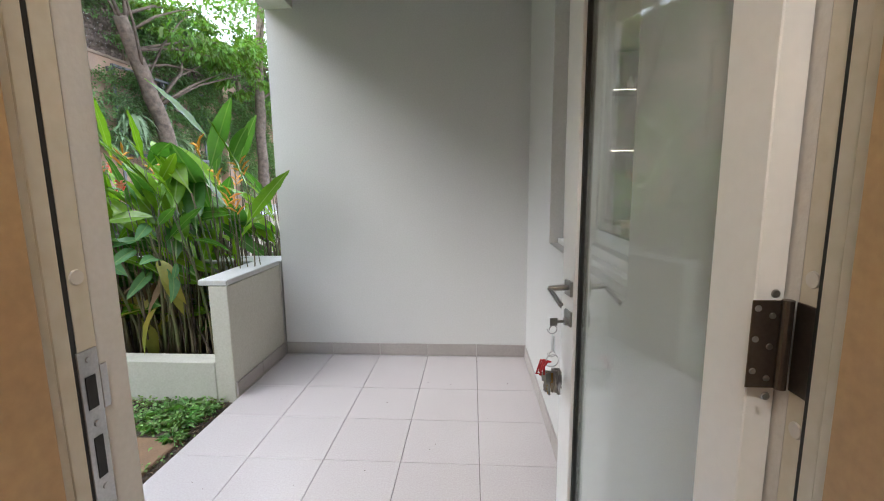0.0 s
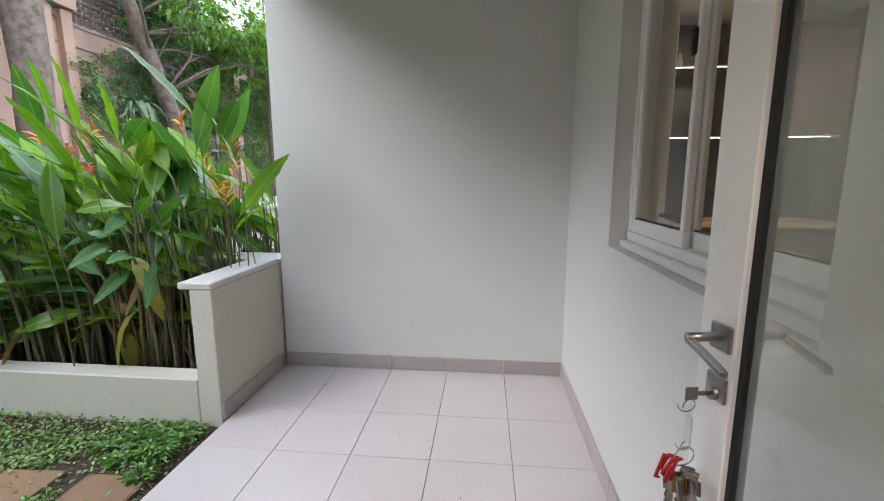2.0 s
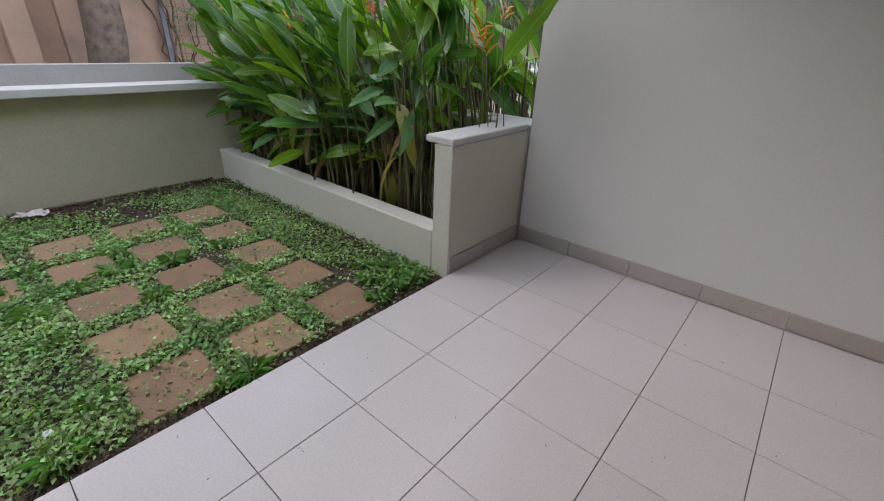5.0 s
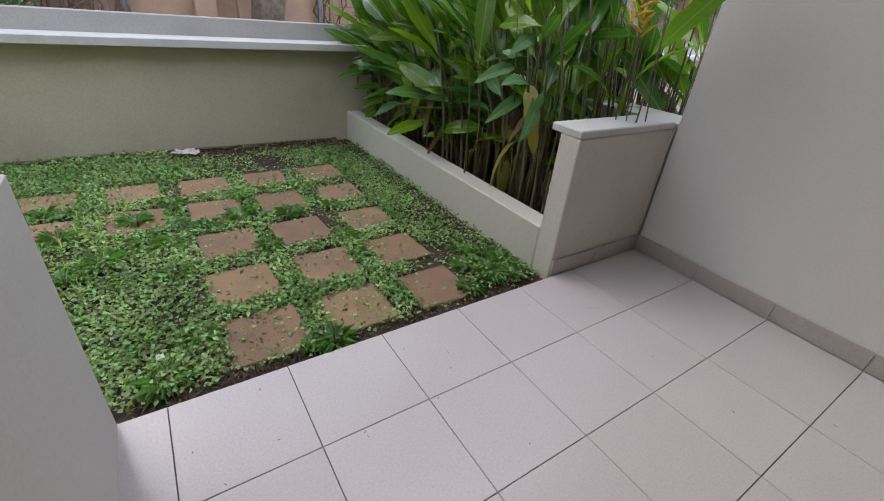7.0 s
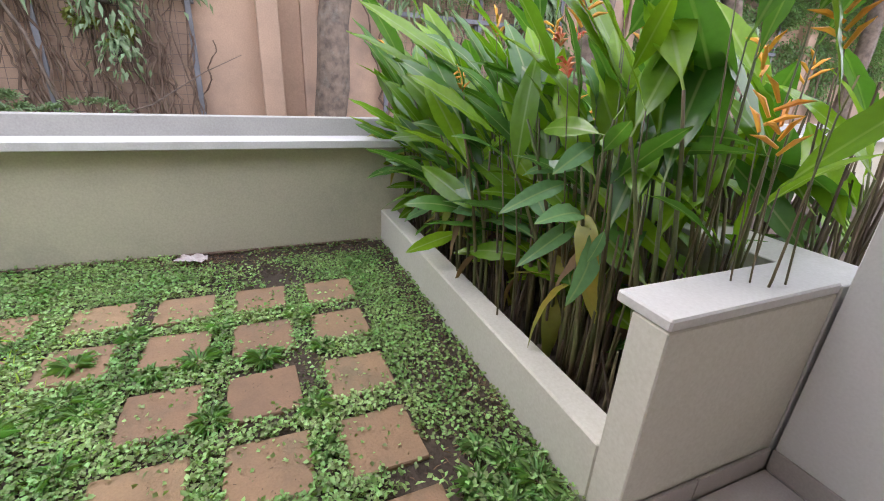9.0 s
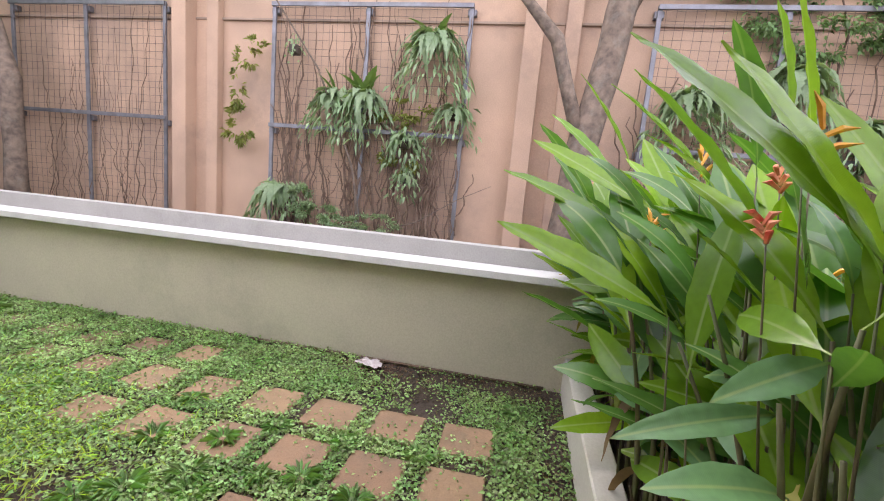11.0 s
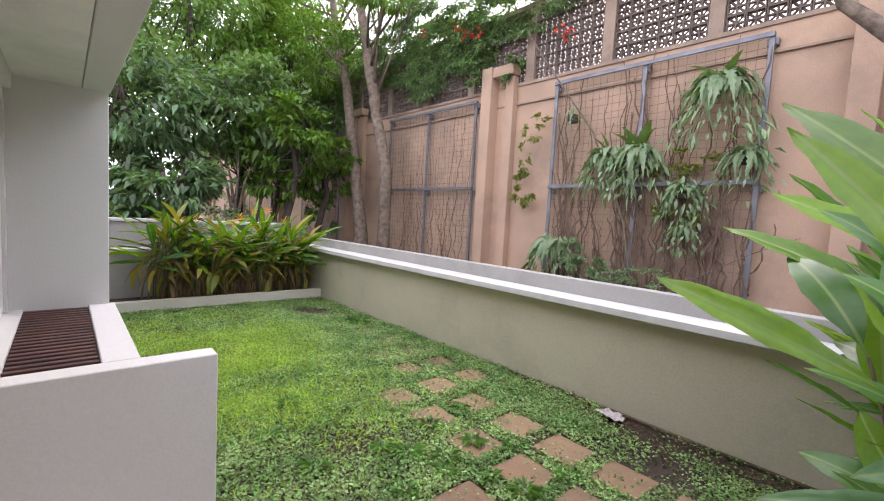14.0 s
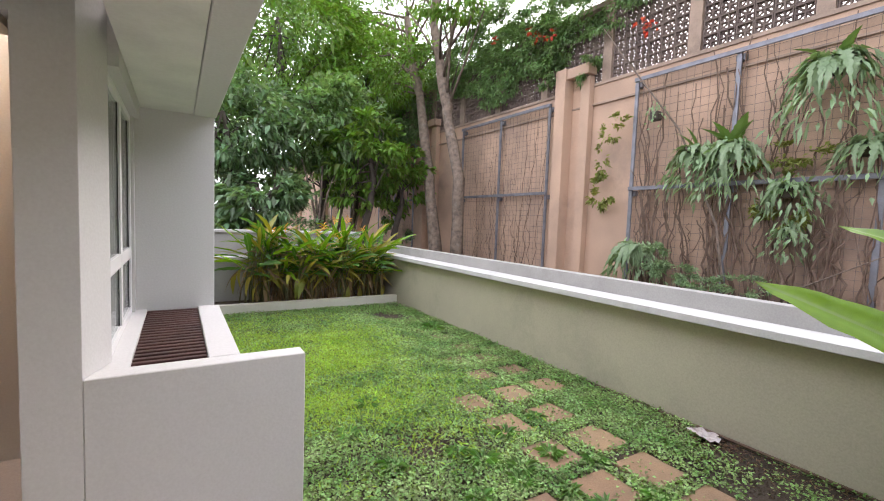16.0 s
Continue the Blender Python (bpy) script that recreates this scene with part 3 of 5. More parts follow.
# creepers over the block screen
P, D = [], []
for y, z, b, c, n in ((-9.5, 7.1, 1.8, 0.6, 4000), (-12.5, 7.2, 2.5, 0.8, 5000), (-6.9, 6.8, 0.9, 0.35, 1500), (-9.8, 5.7, 1.2, 1.0, 4500), (-7.9, 5.9, 0.9, 0.9, 3000), (-8.6, 5.9, 1.3, 0.9, 5200), (-6.2, 6.1, 1.5, 0.55, 4200), (-4.0, 6.25, 1.2, 0.35, 2600), (-7.6, 5.1, 0.5, 0.6, 1200), (-6.6, 4.95, 0.35, 0.35, 600),
                      (-11.5, 6.2, 1.8, 0.7, 5000), (-15.5, 5.6, 2.4, 1.3, 7000), (-1.0, 6.3, 1.8, 0.35, 2600), (2.6, 5.0, 1.4, 0.5, 2400),
                      (6.0, 6.0, 1.5, 0.6, 3000), (10.0, 5.3, 2.2, 1.2, 7000), (13.5, 5.2, 2.2, 1.6, 7000), (9.8, 3.9, 1.0, 0.6, 2200), (7.6, 3.3, 1.6, 1.1, 3500), (5.0, 4.3, 0.8, 0.9, 1500), (12.5, 3.0, 2.2, 1.3, 4500), (3.2, 4.2, 1.2, 0.6, 1500), (-19, 5.5, 2.5, 1.8, 5000)):
    p, d = ball(n, np.array((XP + 0.15, y, z)), (0.32, b, c))
    P.append(p)
    D.append(d * (0.4, 0.6, 0.6) + np.random.normal(size=d.shape) * 0.5 + (0.5, 0, -0.3))
for y, z, b, c, n in ((6.2, 2.4, 0.9, 1.3, 1800), (8.4, 3.6, 1.2, 0.9, 2600), (10.6, 2.4, 1.0, 1.5, 2600), (11.8, 3.9, 1.6, 1.0, 4200), (13.6, 2.6, 1.6, 1.6, 4200), (15.8, 3.6, 1.8, 2.0, 5000),
                      (5.0, 5.3, 1.0, 0.5, 2200), (8.0, 5.6, 1.4, 0.7, 3600), (10.8, 6.2, 1.4, 0.5, 2600), (4.2, 2.2, 0.5, 1.0, 800), (3.4, 5.9, 1.3, 0.5, 2400), (14.2, 6.0, 2.0, 0.7, 3600), (18.0, 5.0, 2.4, 2.0, 6000)):
    p, d = ball(n, np.array((XP + 0.18, y, z)), (0.22, b, c))
    P.append(p)
    D.append(d * (0.4, 0.6, 0.6) + np.random.normal(size=d.shape) * 0.5 + (0.5, 0, -0.3))
P = np.concatenate(P)
leaf_cloud("creeper", P, np.concatenate(D), np.random.uniform(0.06, 0.13, len(P)), 0.045, TMID, None, "green creeper spilling over the block screen", "stuff")
RED = leafy("red_bloom", (0.55, 0.06, 0.04), (0.6, 0.12, 0.07), 0.6, 0.3)
P, D = [], []
for y, z in ((-8.0, 6.1), (-7.7, 5.75), (-7.4, 5.8), (-7.9, 5.9), (-5.1, 5.2), (-9.4, 6.3), (-6.4, 6.25), (-4.9, 5.05)):
    p, d = ball(60, np.array((XP + 0.45, y, z)), (0.08, 0.13, 0.1))
    P.append(p)
    D.append(d)
leaf_cloud("creeper_blooms", np.concatenate(P), np.concatenate(D), 0.06, 0.04, RED, None, "red blooms of the creeper on the screen", "stuff")

# ---- vines and ferns on the trellises ----
def vines():
    rng = random.Random(12)
    for k in range(115):
        y = rng.choice((rng.uniform(-5.3, -1.85), rng.uniform(-5.3, -1.85), rng.uniform(-5.3, -1.85), rng.uniform(-11.1, -7.7), rng.uniform(1.0, 4.4)))
        bm = bmesh.new()
        z0 = rng.uniform(0.4, 0.5)
        z1 = rng.uniform(1.6, 4.5)
        lean = rng.uniform(-0.5, 0.5)
        n = 16
        pts = [(XP + 0.13 + 0.03 * math.sin(i * 1.3 + k), y + lean * (i / n) + 0.035 * math.sin(i * 1.1 + k * 2) + 0.02 * math.sin(i * 2.6 + k) + rng.uniform(-0.02, 0.02), z0 + (z1 - z0) * i / n) for i in range(n + 1)]
        r = rng.uniform(0.010, 0.024) if y > -6 else rng.uniform(0.005, 0.011)
        tube(bm, pts, [r * (1 - 0.5 * i / n) for i in range(n + 1)], 5)
        ob = part("vine_stem", bm, VINE, None, "dry brown twisted vine stem climbing the wire trellis", "", True)
        ob["category"], ob["group"] = "vine", "trellis vines"


vines()


def frond_mesh(name, length, half, arch, teeth, mat, ruffle=0.0):
    """A long strap or toothed frond that arches over, in its own x (along) and z (up)."""
    bm = bmesh.new()
    n = teeth
    rows = []
    for i in range(n + 1):
        u = i / n
        x = length * u * (1 - 0.35 * arch * u)
        z = length * (0.5 * u - arch * u * u)
        w = half * math.sin(math.pi * min(1, 0.12 + 0.88 * u) ** 0.8) * (1 + ruffle * (1 if i % 2 else -1))
        rows.append((bm.verts.new((x, -w, z + 0.25 * w)), bm.verts.new((x, 0, z)), bm.verts.new((x, w, z + 0.25 * w))))
    for a, b in zip(rows, rows[1:]):
        bm.faces.new((a[0], a[1], b[1], b[0]))
        bm.faces.new((a[1], a[2], b[2], b[1]))
    me = bpy.data.meshes.new(name)
    bm.to_mesh(me)
    bm.free()
    me.materials.append(mat)
    return me


STRAPG = leafy("strap_leaf", (0.10, 0.20, 0.05), (0.15, 0.26, 0.07), 0.4, 0.3, 0.3)
FROND = [frond_mesh("frond", 0.62, 0.07, 0.95, 18, FERN, 0.3), frond_mesh("frond", 0.7, 0.06, 1.15, 20, FERN, 0.35), frond_mesh("frond", 0.5, 0.08, 0.75, 16, FERN, 0.25)]
STRAP = [frond_mesh("frond", 0.75, 0.075, 0.3, 14, STRAPG, 0.1), frond_mesh("frond", 0.6, 0.07, 0.45, 14, STRAPG, 0.1)]


def fern(x, y, z, size, n, straps, seed, label):
    rng = random.Random(seed)
    ob = tagged(new("fern"), label, "fern", "trellis ferns")
    ob.location = (x, y, z)
    part("fern_pot", boxes(((-0.07, -0.08, -0.14), (0.09, 0.08, 0.02)), bevel=0.02), DARKBARK, ob)
    for k in range(n + straps):
        f = new("frond", rng.choice(STRAP if k >= n else FROND))
        f.parent = ob
        f.rotation_euler = (rng.uniform(-0.3, 0.3), rng.uniform(-0.85, -0.1) if k >= n else rng.uniform(-0.3, 0.5), radians(rng.uniform(-100, 100)))
        s = size * rng.uniform(0.7, 1.15)
        f.scale = (s, s, s) if k < n else (s * 0.72, s * 0.95, s * 0.72)
    m = int(n * 9)
    u = np.random.uniform(0, 1, m)
    th = np.random.uniform(-1.7, 1.7, m)
    size = size * 1.05
    r = (0.12 + 0.42 * u) * size * np.random.uniform(0.6, 1.1, m)
    P = np.stack([0.6 * r * np.cos(th), r * np.sin(th), 0.12 - 0.75 * size * u ** 2 + np.random.normal(size=m) * 0.05], 1)
    D = np.stack([np.cos(th) * 0.5, np.sin(th) * 0.5, -0.8 + 0 * u], 1) + np.random.normal(size=(m, 3)) * 0.3
    leaf_cloud("leaflet_mass", P, D, np.random.uniform(0.09, 0.22, m) * size, np.random.uniform(0.03, 0.065, m), FERN, ob, kind="stuff")


fern(-6.85, -3.52, 2.8, 1.1, 26, 12, 1, "large green fern hanging in a dark pot on the trellis")
fern(-6.85, -4.05, 2.8, 1.0, 24, 2, 2, "green fern spreading over the trellis rail")
fern(-6.85, -2.35, 3.75, 1.2, 30, 3, 3, "green fern hanging high on the steel trellis")
fern(-6.85, -1.95, 2.65, 0.85, 14, 0, 4, "drooping green fern in a dark pot on the trellis")
fern(-6.85, -2.75, 2.15, 0.75, 16, 0, 5, "pale green fern hanging below the trellis rail")
fern(-6.85, -2.7, 1.55, 0.6, 12, 0, 6, "pale green fern hanging low on the trellis")
fern(-6.7, -4.95, 1.15, 1.15, 26, 0, 7, "green fern rooted at the foot of the peach wall")
fern(-6.85, -4.83, 3.6, 0.4, 4, 0, 8, "dark hanging pot with a sparse fern")
fern(-6.85, 1.6, 3.0, 1.2, 30, 4, 9, "large green fern on the trellis behind the leaves")
fern(-6.85, 2.9, 3.4, 1.2, 30, 0, 10, "dark green fern hanging high on the trellis")
fern(-6.85, 3.8, 2.7, 1.1, 24, 0, 11, "green fern hanging beside the thick tree")
fern(-6.85, 7.6, 3.1, 1.2, 26, 0, 12, "green fern hanging beyond the peach column")
fern(-6.85, 9.2, 2.7, 1.2, 26, 0, 13, "dark green fern hanging on the far trellis")

P, D = [], []
for x, y, z, a, b, c, n in ((-6.4, -4.45, 1.0, 0.2, 0.25, 0.3, 900), (-6.4, -4.05, 0.85, 0.25, 0.4, 0.2, 1100), (-6.4, -3.6, 0.7, 0.25, 0.35, 0.14, 700), (-6.5, -3.0, 0.72, 0.25, 0.35, 0.22, 500), (-6.9, 2.4, 2.2, 0.15, 1.4, 1.2, 2600), (-6.9, 8.5, 2.8, 0.2, 1.8, 1.2, 3000)):
    p, d = ball(n, np.array((x, y, z)), (a, b, c))
    P.append(p)
    D.append(d + np.random.normal(size=d.shape) * 0.5 + (0, 0, 0.2))
P = np.concatenate(P)
leaf_cloud("asparagus_bush", P, np.concatenate(D), np.random.uniform(0.05, 0.09, len(P)), 0.022, FERN, None, "feathery blue green bush at the foot of the wall", "stuff")
P, D = [], []
for y, z, b, c, n in ((-5.9, 2.25, 0.28, 0.4, 380), (-5.95, 3.0, 0.15, 0.5, 170), (-5.7, 3.5, 0.3, 0.3, 130), (-2.8, 2.6, 0.6, 0.25, 300), (-2.85, 1.9, 0.3, 0.5, 420)):
    p, d = ball(n, np.array((XP + 0.25, y, z)), (0.1, b, c))
    P.append(p)
    D.append(d + np.random.normal(size=d.shape) * 0.5)
P = np.concatenate(P)
leaf_cloud("climber", P, np.concatenate(D), np.random.uniform(0.06, 0.12, len(P)), 0.04, YG := leafy("pale_leaf", (0.17, 0.22, 0.05), (0.25, 0.25, 0.06), 0.6, 0.3), None, "sparse yellow green climber leaves on the peach wall", "stuff")
bm = bmesh.new()
tube(bm, [(-6.6, -3.35, 0.45), (-6.7, -3.6, 1.6), (-6.7, -4.3, 3.2), (-6.6, -5.4, 4.7), (-6.6, -5.9, 5.4)], [0.022, 0.02, 0.016, 0.012, 0.008], 6)
part("bare_sapling", bm, BARK, None, "thin bare grey sapling leaning before the trellis", "", True)["category"] = "sapling"
bm = bmesh.new()
tube(bm, [(-6.6, -3.3, 0.5), (-6.6, -2.4, 0.8), (-6.6, -1.7, 1.25), (-6.6, -1.2, 1.5)], [0.014, 0.012, 0.008, 0.005], 6)
part("bare_twig", bm, BARK, None, "thin bare twig reaching along the wall foot", "", True)["category"] = "twig"


# ---- big leaved plants ----
def blade_mesh(length, half, arch, mat, twist=0.0, seed=0):
    """A paddle leaf with its stem at the origin: folded on a pale midrib, arching over, with a wavy edge."""
    rng = random.Random(seed)
    bm = bmesh.new()
    n = 14
    rows = []
    for i in range(n + 1):
        u = i / n
        ang = arch * u * 1.2
        x = length * (u - 0.18 * arch * u * u)
        z = -length * 0.45 * arch * u * u
        v = (u - 0.1) / 0.9
        w = half * (math.sin(math.pi * v ** 0.9) ** 0.75 if 0 < v < 1 else 0.0) * (1 + 0.03 * rng.uniform(-1, 1))
        w = max(w, 0.0035 if u < 0.5 else 0.0006)
        tw = twist * u
        row = []
        for s in (-1, -0.5, 0, 0.5, 1):
            lift = abs(s) * w * 0.42 - (abs(s) ** 3) * w * 0.22 + 0.004 * math.sin(9 * u * math.pi + s * 3) * abs(s)
            row.append(bm.verts.new((x - math.sin(ang) * lift * 0.3, s * w * math.cos(tw) - lift * math.sin(tw), z + lift * math.cos(tw) + s * w * math.sin(tw))))
        rows.append(row)
    for a, b in zip(rows, rows[1:]):
        for k in range(4):
            bm.faces.new((a[k], a[k + 1], b[k + 1], b[k]))
    me = bpy.data.meshes.new("leaf")
    bm.to_mesh(me)
    bm.free()
    me.materials.append(mat)
    me.polygons.foreach_set("use_smooth", [True] * len(me.polygons))
    return me


def flower_mesh(mat, n, size):
    bm = bmesh.new()
    for k in range(n):
        a = (k % 2) * math.pi + 0.3 * k
        z = size * 0.28 * k
        d = Vector((math.cos(a), math.sin(a), 0.7)) * size
        p = Vector((0, 0, z))
        tube(bm, [p, p + d * 0.5 + Vector((0, 0, 0.01)), p + d * 1.0], [0.005, 0.008, 0.0008], 5)
    me = bpy.data.meshes.new("flower")
    bm.to_mesh(me)
    bm.free()
    me.materials.append(mat)
    return me


def veined(m):
    """Fine cross veins as a bump on a leaf."""
    t = m.node_tree
    w = t.nodes.new("ShaderNodeTexWave")
    w.inputs["Scale"].default_value, w.inputs["Distortion"].default_value = 85.0, 1.5
    w.bands_direction = "X"
    tc = t.nodes.new("ShaderNodeTexCoord")
    t.links.new(tc.outputs["Object"], w.inputs["Vector"])
    bp = t.nodes.new("ShaderNodeBump")
    bp.inputs["Strength"].default_value, bp.inputs["Distance"].default_value = 0.07, 0.002
    t.links.new(w.outputs[0], bp.inputs["Height"])
    sep = t.nodes.new("ShaderNodeSeparateXYZ")
    t.links.new(tc.outputs["Object"], sep.inputs[0])
    ab = t.nodes.new("ShaderNodeMath")
    ab.operation = "ABSOLUTE"
    t.links.new(sep.outputs[1], ab.inputs[0])
    rib = t.nodes.new("ShaderNodeMapRange")
    rib.inputs[1].default_value, rib.inputs[2].default_value = 0.002, 0.006
    rib.inputs[3].default_value, rib.inputs[4].default_value = 0.55, 0.0
    t.links.new(ab.outputs[0], rib.inputs[0])
    info = t.nodes.new("ShaderNodeObjectInfo")
    hue = t.nodes.new("ShaderNodeHueSaturation")
    ramp = t.nodes.new("ShaderNodeMapRange")
    ramp.inputs[3].default_value, ramp.inputs[4].default_value = 0.72, 1.3
    t.links.new(info.outputs["Random"], ramp.inputs[0])
    t.links.new(ramp.outputs[0], hue.inputs["Value"])
    for b in [n for n in t.nodes if n.type == "BSDF_PRINCIPLED"]:
        old = b.inputs["Base Color"].links[0].from_socket
        pale = t.nodes.new("ShaderNodeMixRGB")
        pale.inputs[2].default_value = (0.42, 0.52, 0.18, 1)
        t.links.new(rib.outputs[0], pale.inputs[0])
        t.links.new(old, hue.inputs["Color"])
        t.links.new(hue.outputs[0], pale.inputs[1])
        t.links.new(pale.outputs[0], b.inputs["Base Color"])
        b.inputs["Specular IOR Level"].default_value = 0.45
    t.links.new(bp.outputs[0], t.nodes["Principled BSDF"].inputs["Normal"])
    return m


HEL = [veined(leafy("paddle_leaf", c, d, 0.27, 0.30, 0.0)) for c, d in (((0.10, 0.215, 0.013), (0.14, 0.275, 0.017)), ((0.06, 0.16, 0.03), (0.09, 0.21, 0.04)),
                                                                ((0.155, 0.29, 0.013), (0.20, 0.35, 0.018)), ((0.125, 0.265, 0.115), (0.16, 0.315, 0.14)))]
ORANGE = material("orange_bract", (0.75, 0.30, 0.02), 0.5, (0.8, 0.42, 0.03), 20)
CRIMSON = material("red_bract", (0.78, 0.07, 0.045), 0.5, (0.8, 0.4, 0.2), 30)
BLADES = [blade_mesh(l, w, a, HEL[m], t, k) for k, (l, w, a, m, t) in enumerate(
    ((0.62, 0.062, 0.25, 0, 0.2), (0.55, 0.06, 0.5, 0, -0.4), (0.68, 0.066, 0.35, 1, 0.5), (0.5, 0.058, 0.8, 1, 0.1), (0.6, 0.055, 0.15, 2, -0.2),
     (0.46, 0.06, 0.9, 3, 0.3), (0.38, 0.055, 0.7, 3, 0.2), (0.58, 0.06, 0.6, 2, 0.4)))]
DRYB = [blade_mesh(0.4, 0.045, 1.6, LEAFY, 0.6, 20), blade_mesh(0.36, 0.03, 1.9, LEAFD, 1.0, 21)]
YBLADE = blade_mesh(0.6, 0.05, 0.5, LEAFY, 0.3, 30)
FLOWERS = [flower_mesh(ORANGE, 5, 0.075), flower_mesh(CRIMSON, 6, 0.035)]


def leaf_from(ob, base, d, me, size, roll, wide=1.0, label=""):
    """A leaf from a place on the cane, setting out along d."""
    lf = new("leaf", me)
    lf.parent, lf.location = ob, base
    q = Vector(d).normalized().to_track_quat("X", "Z")
    lf.rotation_euler = (q @ Euler((roll, 0, 0)).to_quaternion()).to_euler()
    lf.scale = (size, size * wide, size)
    if label:
        lf["label"] = label
    return lf


def paddle_plant(x, y, z, height, seed, lean, thin=False, canes=3):
    """A clump: canes, each with alternate paddle leaves that stand up towards the open garden."""
    rng = random.Random(seed)
    ob = tagged(new("heliconia_plant"), "yellowed narrow leaved heliconia clump in the far planter" if thin else "lush green heliconia clump in the planter soil", "plant",
                "far planter plants" if thin else "planter plants")
    ob.location = (x, y, z)
    for c in range(canes + (2 if thin else 0)):
        bx, by = rng.uniform(-0.12, 0.12), rng.uniform(-0.1, 0.1)
        h = height * rng.uniform(0.74, 1.05)
        lx, ly = lean[0] * rng.uniform(0.3, 1.3) + rng.uniform(-0.12, 0.12), lean[1] * rng.uniform(0.2, 1.3) + rng.uniform(-0.08, 0.08)
        pts = [Vector((bx + lx * u * u, by + ly * u * u, h * 0.66 * u)) for u in (0, 0.3, 0.6, 0.85, 1)]
        bm = bmesh.new()
        tube(bm, pts, [0.011, 0.011, 0.009, 0.007, 0.005], 6)
        part("stalk", bm, STALK, ob, smooth=True)
        count = 4 if not thin else 5
        for k in range(count):
            u = min(1.0, (0.4 + 0.2 * k) if not thin else 0.5 + 0.1 * k)
            p = Vector((bx + lx * u * u, by + ly * u * u, h * 0.66 * u))
            top = k / (count - 1)
            if thin:
                a = rng.uniform(0, math.tau)
                up = rng.uniform(0.1, 0.9) + 0.5 * top
                me = rng.choice(BLADES) if rng.random() < 0.5 else rng.choice((DRYB[0], YBLADE, YBLADE, DRYB[1]))
                leaf_from(ob, p, (math.cos(a), math.sin(a) + 0.15, up), me, rng.uniform(1.05, 1.6), rng.uniform(-0.5, 0.5), 0.42)
                continue
            a = -2.25 + rng.gauss(0, 0.75) + (0.45 if k % 2 else -0.45)
            up = -0.1 + 1.5 * top + rng.uniform(-0.25, 0.35)
            me = rng.choice(BLADES[:5] + BLADES[7:]) if top > 0.4 else rng.choice(BLADES)
            if top < 0.3 and rng.random() < 0.22:
                me = rng.choice((YBLADE, DRYB[0]))
            size = rng.uniform(0.7, 0.95) + 0.14 * top
            for attempt in range(8):
                d = Vector((math.cos(a), math.sin(a), up)).normalized() * size * 0.6
                tip = Vector((x, y, z)) + p + d
                if tip.x < -0.25 and tip.y > (0.12 if tip.x > -0.95 else (-0.28 if tip.x > -1.5 else -0.5)):
                    break
                a = rng.uniform(1.5, 4.2)
            else:
                continue
            if x > -1.1 and y + p.y < 0.0:
                continue
            leaf_from(ob, p, d, me, size * 1.06, rng.gauss(-0.45, 0.45), rng.uniform(1.05, 1.3))
        for q in range(rng.choice((0, 1, 1, 2)) if thin or x < -0.55 else 0):
            d = new("leaf", rng.choice(DRYB))
            d.parent, d.location = ob, (bx, by, h * rng.uniform(0.2, 0.5))
            d.rotation_euler = (rng.uniform(-0.5, 0.5), rng.uniform(-0.2, 0.7), rng.uniform(0, 6.2))
            d["label"] = "dry yellow brown leaf"
    if rng.random() < 0.45:
        fl = new("flower", FLOWERS[0] if rng.random() < 0.75 or thin else FLOWERS[1])
        fl.parent = ob
        fl.location = (lean[0] * 0.8 + rng.uniform(-0.15, 0.15), lean[1] * 0.9 + rng.uniform(-0.1, 0.1), height * rng.uniform(0.6, 0.85))
        fl.rotation_euler = (rng.uniform(-0.3, 0.3), rng.uniform(-0.3, 0.3), rng.uniform(0, 6))
        fl["label"] = "small bright flower spike"
    return ob


rng = random.Random(3)
for i in range(12):
    for j in range(3):
        x = -2.74 + 2.42 * i / 11 + rng.uniform(-0.06, 0.06)
        y = 0.1 + 0.19 * j + rng.uniform(-0.05, 0.05)
        paddle_plant(x, y, 0.095, 1.78 * rng.uniform(0.86, 1.04), 100 + i * 3 + j, (-0.10, (-0.14 if j == 0 else -0.06)), False, 2 if j == 0 and x > -1.2 else 3)
